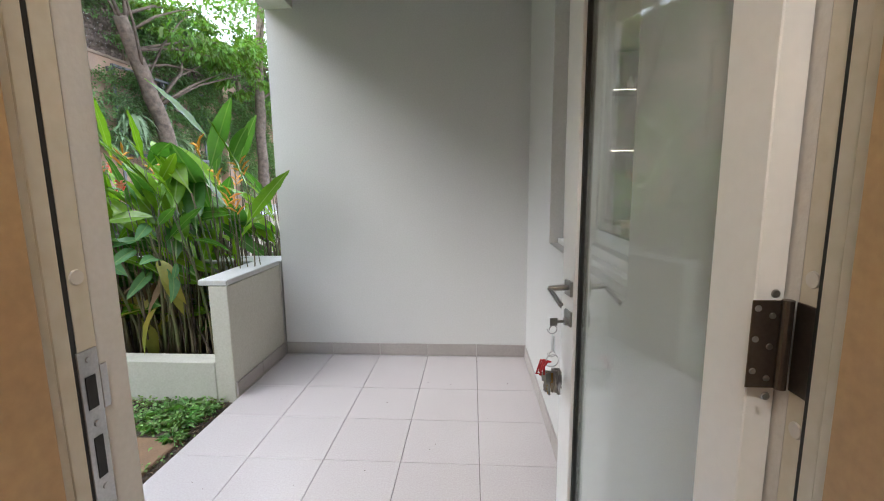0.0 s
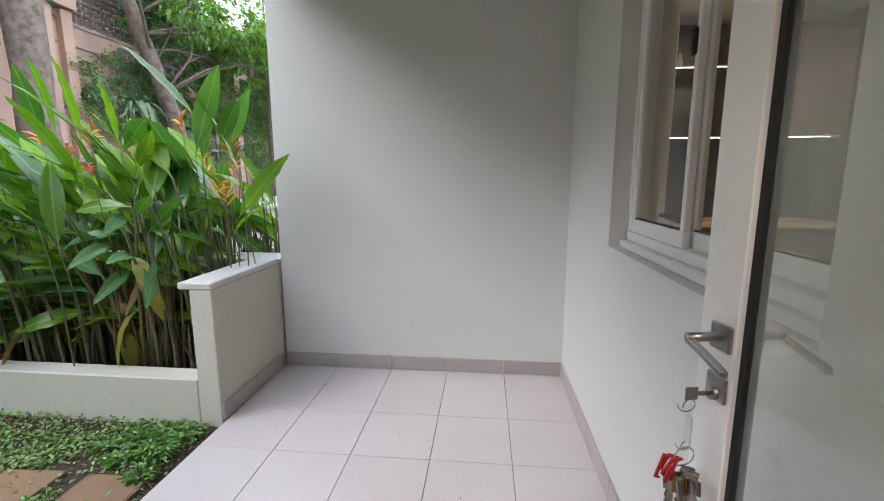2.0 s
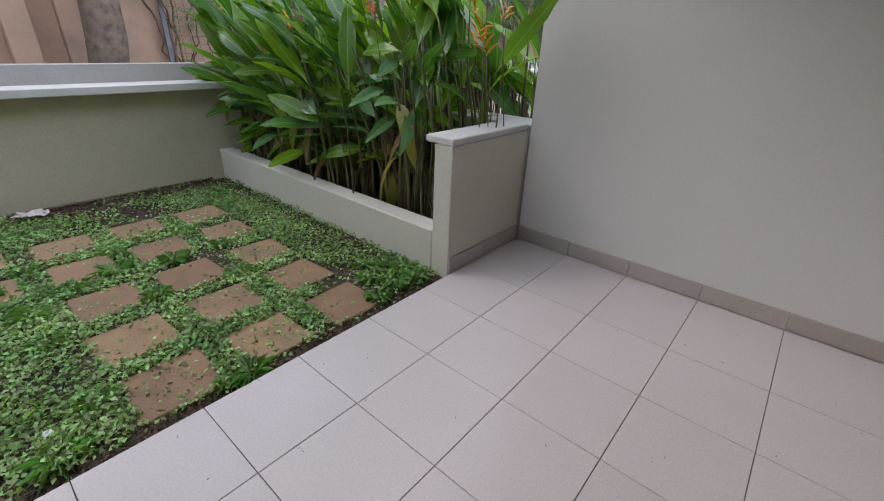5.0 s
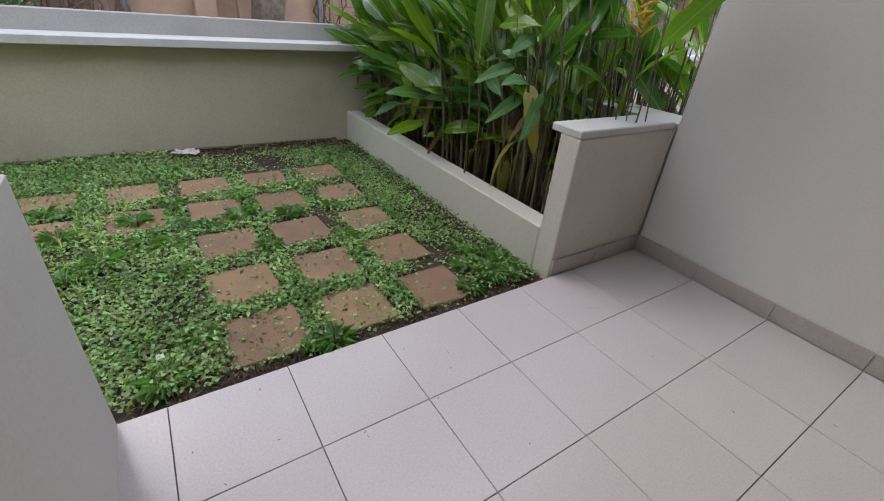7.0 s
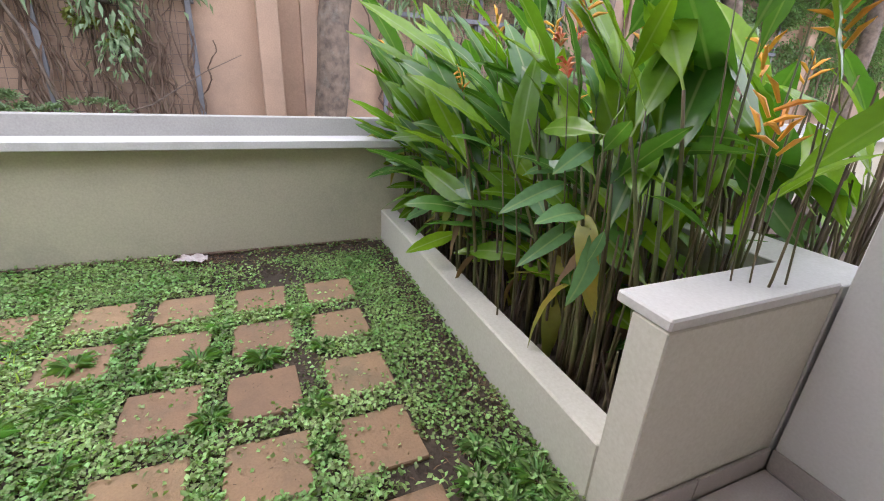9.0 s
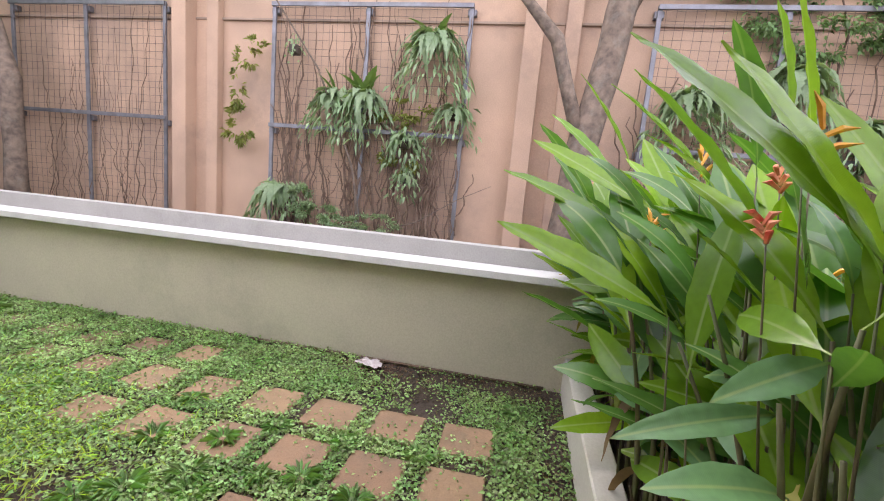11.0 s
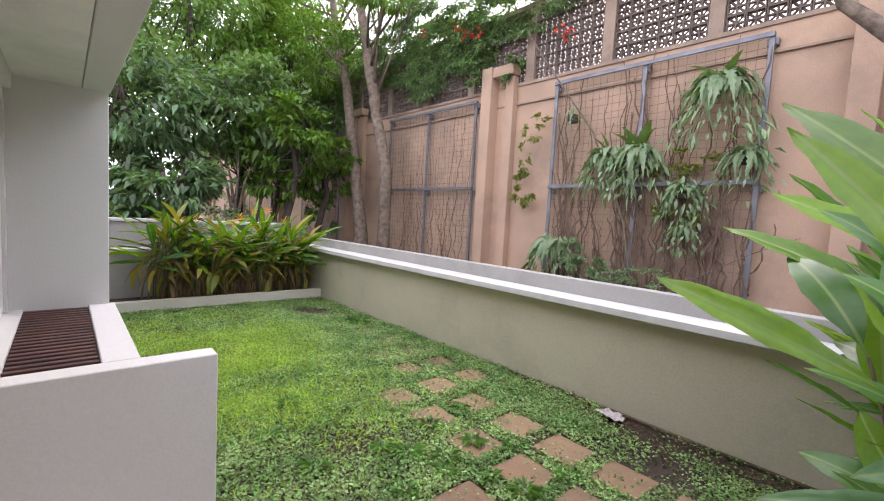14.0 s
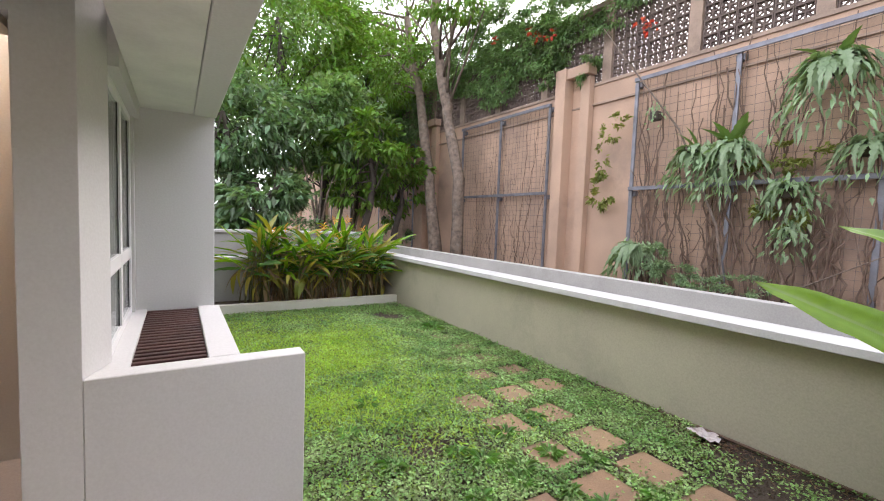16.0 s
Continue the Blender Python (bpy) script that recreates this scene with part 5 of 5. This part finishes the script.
sash(-0.86, -0.376, 2.08)
sash(-1.518, -0.83, 2.112)
part("catch", boxes(((2.068, -0.852, 1.72), (2.0795, -0.832, 1.80)), bevel=0.003), BLACK, win, "black window catch")

# ---- kitchen behind the window ----
DARKWALL = material("dark_backsplash", (0.028, 0.025, 0.025), 0.4, (0.022, 0.02, 0.02), 3)
WOODK = material("brown_cabinet", (0.14, 0.075, 0.04), 0.4, (0.1, 0.055, 0.03), 3, 0.03, 60)
COUNTER = material("cream_counter", (0.55, 0.45, 0.32), 0.3, (0.5, 0.41, 0.29), 8)
wall("kitchen_floor", (2.2, -3.0, -0.2), (5.0, 3.0, -0.001), TILE, "pale tiled kitchen floor", 0)
wall("kitchen_ceiling", (2.2, -3.0, 2.9), (5.0, 3.0, 3.1), CEIL, "white kitchen ceiling", 0)
wall("kitchen_wall_north", (2.2, 2.6, 0), (5.0, 2.75, 2.9), DARKWALL, "dark glossy kitchen wall", 0)
wall("kitchen_wall_east", (4.85, -3.0, 0), (5.0, 2.6, 2.9), WOODK, "brown timber kitchen wall", 0)
wall("kitchen_wall_south", (2.2, -3.15, 0), (5.0, -3.0, 2.9), CEIL, "pale kitchen wall", 0)
wall("kitchen_wall_west", (2.2, 0.6, 0), (2.35, 2.6, 2.9), CEIL, "pale kitchen wall", 0)
counter = tagged(new("kitchen_counter"), "cream kitchen counter with a dark sink under the window", "counter")
part("worktop", boxes(((2.202, -1.9, 0.94), (2.75, 1.9, 0.98)), bevel=0.004), COUNTER, counter)
part("cabinet", boxes(((2.202, -1.9, 0.0), (2.7, 1.9, 0.939))), WOODK, counter)
part("sink", boxes(((2.3, -1.0, 0.981), (2.65, -0.2, 0.988)), bevel=0.003), DARKWALL, counter, "dark sink bowl")
back_counter = tagged(new("back_counter"), "cream back counter against the dark kitchen wall", "counter")
part("worktop", boxes(((2.4, 2.0, 0.9), (4.8, 2.599, 0.95)), bevel=0.004), COUNTER, back_counter)
part("cabinet", boxes(((2.4, 2.05, 0.0), (4.8, 2.599, 0.899))), WOODK, back_counter)
tap = tagged(new("kitchen_tap"), "chrome swan neck kitchen tap beside the sink", "tap")
bm = bmesh.new()
arc = [(0, 0, 0.0), (0, 0, 0.16)] + [(0.0, -0.06 + 0.06 * math.cos(a), 0.16 + 0.06 * math.sin(a)) for a in (0.4, 0.9, 1.4, 1.9, 2.4, 2.9)] + [(0, -0.12, 0.13)]
tube(bm, arc, [0.012, 0.009] + [0.009] * 7, 10)
part("spout", bm, CHROME, tap, smooth=True)
bm = bmesh.new()
tube(bm, [(0, 0, 0), (0, 0, 0.05)], [0.022, 0.018], 12)
part("base", bm, CHROME, tap)
bm = bmesh.new()
tube(bm, [(0, 0, 0.04), (0.0, -0.06, 0.055)], [0.007, 0.005], 8)
part("lever", bm, CHROME, tap)
tap.location = (2.42, -0.60, 0.981)
tap.scale = (1.0, 1.0, 1.15)
cab = tagged(new("wall_cabinet"), "brown timber wall cabinets with lit shelf below", "cabinet")
part("body", boxes(((3.78, 2.2, 1.78), (4.8, 2.599, 2.7)), bevel=0.004), WOODK, cab)
for z in (1.745, 2.40):
    sh = tagged(new("kitchen_shelf"), "dark shelf with an LED strip along its edge", "shelf", "kitchen shelves")
    part("board", boxes(((2.4, 2.25, z), (3.77 if z > 2 else 4.8, 2.599, z + 0.025))), WOODK, sh)
    part("led_strip", boxes(((2.45, 2.244, z + 0.003), (3.72 if z > 2 else 4.7, 2.2495, z + 0.009))), glowing("warm_led", (1.0, 0.85, 0.6), 6.0), sh, "glowing warm LED strip")
BOTTLE = material("dark_bottle", (0.06, 0.07, 0.06), 0.2)
rk = random.Random(9)
for k in range(9):
    x = 2.55 + 0.1 * k
    b = tagged(new("bottle"), "small bottle standing on the kitchen shelf", "bottle", "shelf bottles")
    bm = bmesh.new()
    h = rk.uniform(0.1, 0.2)
    tube(bm, [(0, 0, 0), (0, 0, h * 0.6), (0, 0, h * 0.75), (0, 0, h)], [0.03, 0.03, 0.012, 0.012], 12)
    part("body", bm, BOTTLE if k % 2 else TAG, b, smooth=True)
    b.location = (x, 2.42, 1.771 if k < 6 else 2.426)
for k in range(4):
    b = tagged(new("jar"), "glass jar standing on the counter inside", "jar", "counter jars")
    bm = bmesh.new()
    tube(bm, [(0, 0, 0), (0, 0, 0.12), (0, 0, 0.14)], [0.04, 0.04, 0.03], 12)
    part("body", bm, TAG, b, smooth=True)
    bm = bmesh.new()
    tube(bm, [(0, 0, 0.1405), (0, 0, 0.16)], [0.035, 0.035], 12)
    part("lid", bm, BLACK, b)
    b.location = (2.5 + 0.02 * k, 0.1 + 0.13 * k, 0.981)
klamp = new("kitchen_lamp", bpy.data.lights.new("kitchen_lamp", "AREA"))
klamp.data.energy, klamp.data.size, klamp.data.color = 24, 0.8, (1.0, 0.72, 0.42)
klamp.matrix_world = look((3.9, 0.8, 2.85), (3.9, 0.8, 0))

# ---- room inside the doorway ----
wall("room_wall_west", (0.9, -6.0, -0.2), (1.0, YD - 0.302, 2.95), TIMBER, "warm timber wall of the room inside", 0)
wall("room_wall_east", (2.2, -6.0, -0.2), (2.3, -3.16, 2.95), TIMBER, "warm timber wall of the room inside", 0)
wall("room_wall_side", (2.0, -3.2, -0.2), (2.2, YD - 0.352, 2.95), TIMBER, "warm timber return inside the doorway", 0)
wall("room_wall_south", (0.9, -6.15, -0.2), (2.3, -6.0, 2.95), CEIL, "plain wall of the room inside", 0)
wall("room_ceiling", (0.9, -6.15, 2.95), (2.3, YD - 0.302, 3.1), CEIL, "plain ceiling of the room inside", 0)
rlamp = new("room_lamp", bpy.data.lights.new("room_lamp", "AREA"))
rlamp.data.energy, rlamp.data.size, rlamp.data.color = 42, 0.6, (1.0, 0.88, 0.72)
rlamp.matrix_world = look((1.6, -3.6, 2.9), (1.55, -3.3, 0))

# ---- bay window and slatted bench ----
bay = tagged(new("window_bay"), "white aluminium bay window with transom panes", "window", kind="structure")
by0, by1, bz0, bz1, zt = -3.42, YD - 0.222, 0.851, 2.079, 1.2
bx = 0.765
ym = (by0 + by1) / 2
part("window_frame", boxes(((bx, by0, bz0), (bx + 0.05, by1, bz0 + 0.04)), ((bx, by0, bz1 - 0.04), (bx + 0.05, by1, bz1)), ((bx, by0, bz0 + 0.0405), (bx + 0.05, by0 + 0.04, bz1 - 0.0405)),
                           ((bx, by1 - 0.04, bz0 + 0.0405), (bx + 0.05, by1, bz1 - 0.0405)), bevel=0.003), WHITE, bay)
part("mullion", boxes(((bx + 0.001, ym - 0.03, bz0 + 0.0405), (bx + 0.045, ym + 0.03, bz1 - 0.0405)), bevel=0.002), WHITE, bay)
for a, b in ((by0 + 0.0405, ym - 0.0305), (ym + 0.0305, by1 - 0.0405)):
    part("transom", boxes(((bx + 0.001, a, zt), (bx + 0.045, b, zt + 0.07)), bevel=0.002), WHITE, bay)
    for z0, z1 in ((bz0 + 0.0405, zt - 0.0005), (zt + 0.0705, bz1 - 0.0405)):
        part("seal", boxes(((bx + 0.011, a + 0.001, z0), (bx + 0.0145, a + 0.012, z1)), ((bx + 0.011, b - 0.012, z0), (bx + 0.0145, b - 0.001, z1))), BLACK, bay)
        g = part("pane", boxes(((bx + 0.015, a + 0.0125, z0), (bx + 0.019, b - 0.0125, z1))), GLASS, bay)
wall("bay_jamb", (0.75, -3.4995, 0.851), (0.82, -3.4205, 2.079), WALL, "painted reveal beside the bay window", 0)
CURTAIN = material("net_curtain", (0.45, 0.44, 0.40), 0.9, (0.38, 0.37, 0.34), 6)
bm = bmesh.new()
rows = []
for i in range(90):
    y = -3.45 + 1.1 * i / 89
    x = 0.865 + 0.012 * math.sin(i * 1.1)
    rows.append((bm.verts.new((x, y, 0.86)), bm.verts.new((x, y, 2.08))))
for a, b in zip(rows, rows[1:]):
    bm.faces.new((a[0], b[0], b[1], a[1]))
part("curtain", bm, CURTAIN, None, "pale pleated curtain hanging behind the bay window", smooth=True)["category"] = "curtain"
bench = tagged(new("slatted_cover"), "dark red brown timber slat cover in the bay box", "slat cover")
n = 21
for k in range(n):
    y = -3.49 + 0.02 + k * (YD - 0.11 + 3.49 - 0.05) / (n - 1)
    part("slat", boxes(((0.402, y, BT - 0.05), (0.688, y + 0.03, BT - 0.008)), bevel=0.003), DECK, bench)
part("runner", boxes(((0.43, -3.49, BT - 0.09), (0.47, YD - 0.12, BT - 0.0505)), ((0.62, -3.49, BT - 0.09), (0.66, YD - 0.12, BT - 0.0505))), DECK, bench)

# ---- garden litter ----
bm = bmesh.new()
rk = random.Random(2)
g = [[bm.verts.new((0.13 * i / 6 + rk.uniform(-0.01, 0.01), 0.2 * j / 6 + rk.uniform(-0.01, 0.01), 0.02 + rk.uniform(0, 0.045))) for j in range(7)] for i in range(7)]
for i in range(6):
    for j in range(6):
        if rk.random() < 0.9:
            bm.faces.new((g[i][j], g[i + 1][j], g[i + 1][j + 1], g[i][j + 1]))
scrap = part("paper_scrap", bm, material("crumpled_paper", (0.65, 0.6, 0.58), 0.9, (0.5, 0.4, 0.38), 20), None, "crumpled scrap of white paper on the soil by the wall")
scrap.location = (-2.84, -1.76, -0.03)
scrap["category"] = "litter"
bm = bmesh.new()
add_box(bm, (0, 0, 0), (0.05, 0.035, 0.012))
bmesh.ops.bevel(bm, geom=bm.edges[:], offset=0.004, segments=1, affect="EDGES")
chip = part("plastic_scrap", bm, TAG, None, "small white plastic scrap among the creeping plants")
chip.location = (-0.3, -2.02, -0.02)
chip["category"] = "litter"

# ---- creeping plants and grass ----
def field(x, y, s, seed):
    """Smooth noise between about 0 and 1, by a few sine waves."""
    r = np.random.RandomState(seed)
    v = 0
    for k in range(7):
        a, b, c = r.uniform(-1, 1, 2).tolist() + [r.uniform(0, 6)]
        v = v + np.sin((a * x + b * y) * s * 3.2 + c)
    return 0.5 + v / 7


def herbs(n, keep, length, width, mat, name, label, rise=0.3, high=0.03):
    x = np.random.uniform(-2.92, 0.25, n)
    y = np.random.uniform(-7.19, -0.18, n)
    ok = ~((x > -0.04) & (y > YD - 0.15)) & ~((x > 0.25)) & keep(x, y)
    x, y = x[ok], y[ok]
    st = np.array(STONES)
    d = np.maximum(np.abs(x[:, None] - st[:, 0]), np.abs(y[:, None] - st[:, 1])).min(1)
    over = np.where(y < -3.6, 0.42, np.where(y < -2.1, 0.12, 0.05))
    ok = (d > 0.150) | (np.random.uniform(size=len(x)) < over)
    x, y = x[ok], y[ok]
    z = GZ + 0.004 + np.random.uniform(0, high, len(x)) + 0.012 * field(x, y, 4, 7)
    P = np.stack([x, y, z], 1)
    D = np.random.normal(size=P.shape) * (1, 1, 0.35) + (0, 0, rise)
    leaf_cloud(name, P, D, np.random.uniform(0.6, 1.3, len(P)) * length, np.random.uniform(0.7, 1.2, len(P)) * width, mat, None, label, "stuff", 0.15, 0.15)


def bare(x, y):
    """Where soil shows: along the planter kerb, the wall's corner and the patio edge."""
    b = 0.92 * np.exp(-((x + 2.80) / 0.22) ** 2) * np.clip((y + 2.6) / 1.2, 0, 1)
    b = np.maximum(b, 0.75 * np.exp(-((y + 0.26) / 0.12) ** 2) * np.clip(-x / 0.6 - 0.2, 0, 1))
    b = np.maximum(b, np.exp(-((x + 0.02) / 0.10) ** 2) * (y > -2.3))
    b = np.maximum(b, 0.9 * np.exp(-(((x + 0.95) / 0.35) ** 2 + ((y + 2.55) / 0.3) ** 2)))
    b = np.maximum(b, 0.7 * np.exp(-(((x + 1.0) / 0.3) ** 2 + ((y + 0.45) / 0.15) ** 2)))
    return b


herbs(240000, lambda x, y: (np.random.uniform(size=len(x)) > bare(x, y) * 1.05) & (field(x, y, 2.5, 1) + np.random.normal(size=len(x)) * 0.15 > 0.18), 0.022, 0.02, HERB,
      "creeping_herb", "creeping small leaved green ground cover")
herbs(60000, lambda x, y: (field(x, y, 2.0, 2) > 0.48) & (np.random.uniform(size=len(x)) > bare(x, y)), 0.03, 0.018, HERB, "broad_herb", "broader leaved green weeds in the lawn", 0.5, 0.045)
herbs(24000, lambda x, y: np.random.uniform(size=len(x)) < 0.25 + bare(x, y), 0.035, 0.006, LEAFD, "dry_litter", "dry twigs and leaf litter on the soil", 0.0, 0.012)
herbs(120000, lambda x, y: (np.exp(-(((x + 0.75) / 1.0) ** 4 + ((y + 4.6) / 1.75) ** 4)) * (0.1 + 1.1 * field(x, y, 1.8, 3)) > np.random.uniform(size=len(x)) * 0.9), 0.065, 0.007, GRASS,
      "grass_patch", "bright green soft grass patch", 1.1, 0.02)
bm = bmesh.new()
rk = random.Random(8)
for k in range(9000):
    x, y = (rk.uniform(-2.9, 0.0), rk.uniform(-7, -0.2)) if k < 3500 else (rk.uniform(-0.14, -0.005), rk.uniform(-2.1, -0.2)) if k < 5200 else (rk.uniform(-2.9, -2.4), rk.uniform(-2.3, -0.2)) if k < 7500 else (rk.uniform(-2.9, -0.2), rk.uniform(-0.45, -0.18))
    s = rk.uniform(0.003, 0.009)
    z = GZ + 0.004
    v = [bm.verts.new((x + s * a, y + s * b, z + s * c)) for a, b, c in ((1, 0, 0), (-0.6, 0.9, 0), (-0.5, -0.9, 0), (0, 0, 1.3))]
    for f in ((0, 1, 3), (1, 2, 3), (2, 0, 3)):
        bm.faces.new([v[i] for i in f])
part("soil_crumbs", bm, SOIL, None, "dark soil crumbs and grit", "stuff")


def weed(x, y, s, seed):
    rng = random.Random(seed)
    ob = tagged(new("weed_tuft"), "green weed rosette with narrow toothed leaves", "weed", "garden weeds")
    ob.location = (x, y, GZ + 0.004)
    n = 70
    th = np.array([rng.uniform(0, math.tau) for _ in range(n)])
    up = np.array([rng.uniform(0.15, 1.0) for _ in range(n)])
    D = np.stack([np.cos(th), np.sin(th), up], 1)
    leaf_cloud("leaves", np.zeros((n, 3)) + D * 0.01, D, np.array([rng.uniform(0.6, 1.2) * s for _ in range(n)]), 0.018, WEED, ob, sag=0.35)


for k, (x, y, s) in enumerate(((-0.07, -1.38, 0.12), (-0.10, -1.46, 0.08), (-0.15, -2.0, 0.12), (-2.45, -0.5, 0.12), (-0.25, -0.4, 0.1), (-0.4, -0.33, 0.1), (-0.15, -0.3, 0.09), (-0.5, -0.42, 0.08),
                              (-1.45, -1.5, 0.12), (-1.4, -1.7, 0.1), (-1.8, -1.0, 0.1), (-1.78, -1.42, 0.1), (-1.4, -0.9, 0.09), (-1.3, -2.0, 0.13), (-1.5, -2.4, 0.12), (-0.6, -2.4, 0.12),
                              (-1.15, -2.2, 0.14), (-0.9, -1.9, 0.1), (-2.6, -5.3, 0.2), (-2.55, -5.2, 0.18), (-0.7, -1.0, 0.08), (-2.5, -2.4, 0.1), (-1.1, -3.0, 0.13), (-0.5, -2.9, 0.12), (-0.28, -0.28, 0.12), (-0.2, -0.45, 0.12), (-0.35, -0.5, 0.1), (-1.38, -1.2, 0.11), (-0.95, -1.0, 0.1), (-1.0, -1.42, 0.1), (-1.8, -1.85, 0.11), (-1.2, -1.9, 0.12), (-1.05, -2.35, 0.11), (-1.6, -2.05, 0.12), (-0.35, -1.85, 0.09), (-0.15, -0.62, 0.1), (-1.9, -2.5, 0.1), (-0.8, -3.3, 0.14), (-1.7, -3.4, 0.12), (-2.2, -0.55, 0.1))):
    weed(x, y, s, k)
bm = bmesh.new()
tube(bm, [(-2.915, -3.1, -0.02), (-2.91, -2.4, -0.015), (-2.915, -1.2, -0.02), (-2.91, -0.3, -0.02)], [0.012, 0.014, 0.011, 0.012], 6)
part("fallen_branch", bm, VINE, None, "thin brown dry branch lying along the wall foot", "", True)["category"] = "branch"

bm = bmesh.new()
rk = random.Random(17)
for k in range(760):
    if k < 300:
        x, y = -2.78 + rk.gauss(0, 0.07), -1.72 + rk.gauss(0, 0.16)
    elif k < 640:
        x, y = rk.uniform(-2.92, -2.72), rk.uniform(-5.2, -0.25)
    else:
        x, y = rk.uniform(-2.7, -0.2), rk.uniform(-0.45, -0.19)
    x = max(x, -2.92)
    a, s, z = rk.uniform(0, math.tau), rk.uniform(0.01, 0.05), GZ + rk.uniform(0.008, 0.03)
    tube(bm, [(x, y, z), (max(-2.92, x + s * math.cos(a)), y + s * math.sin(a) * 0.9, z + 0.004)], [0.0022, 0.0012], 4)
part("twig_litter", bm, material("red_brown_litter", (0.20, 0.10, 0.065), 0.95, (0.30, 0.20, 0.12), 20, vary=0.5, island=True), None, "red brown twigs and dry litter along the wall foot", "stuff")

bm = bmesh.new()
rk = random.Random(31)
for k in range(330):
    if 240 < k:
        sx, sy = rk.choice(((-0.25, -1.62), (-0.25, -1.62), (-0.25, -1.62), (-0.25, -1.2), (-0.68, -1.2), (-1.12, -1.2), (-1.6, -1.2), (-0.68, -1.62)))
        x, y, z = sx + rk.uniform(-0.13, 0.13), sy + rk.gauss(0, 0.06), -0.0235
    elif k < 40:
        x, y, z = rk.uniform(0.05, 1.9), rk.uniform(-2.0, 0.5), 0.0005
    else:
        x, y, z = rk.triangular(-2.8, -0.5, -1.9), rk.uniform(-0.165, -0.04), 0.2355
    a, s = rk.uniform(0, math.tau), rk.uniform(0.004, 0.012)
    tube(bm, [(x, y, z + 0.001), (x + s * math.cos(a), y + s * math.sin(a), z + 0.0015)], [0.0012, 0.0008], 4)
part("floor_debris", bm, SOIL, None, "tiny dark bits of litter on tiles and kerb", "stuff")
leaf = new("dry_leaf", blade_mesh(0.22, 0.035, 1.2, LEAFY, 0.7, 41))
tagged(leaf, "curled yellow dry leaf lying on the boundary wall coping", "leaf").location = (-2.86, -0.3, 0.885)
leaf.rotation_euler = (0.2, -0.1, 2.0)
# ---- floor tiles, last ----
def tiles():
    meshes = {}
    for i in range(5):
        for j in range(-1, 7):
            y1, y0 = -0.4 * (j - 0) + 0.0, -0.4 * (j + 1)
            y1 = min(y1, 0.59)
            if j == -1:
                y0, y1 = 0.0, 0.586
            y0 = max(y0, YD - 0.29)
            if y1 - y0 < 0.02:
                continue
            key = round(y1 - y0, 3)
            if key not in meshes:
                bm = boxes(((0.0015, 0.0015, -0.012), (0.3985, key - 0.0015, 0.0)), bevel=0.0012)
                me = bpy.data.meshes.new("floor_tile")
                bm.to_mesh(me)
                bm.free()
                me.materials.append(TILE)
                meshes[key] = me
            ob = new("floor_tile", meshes[key])
            ob.location = (0.4 * i, y0, 0)
            ob.parent = bpy.data.objects["patio_base"]


tiles()
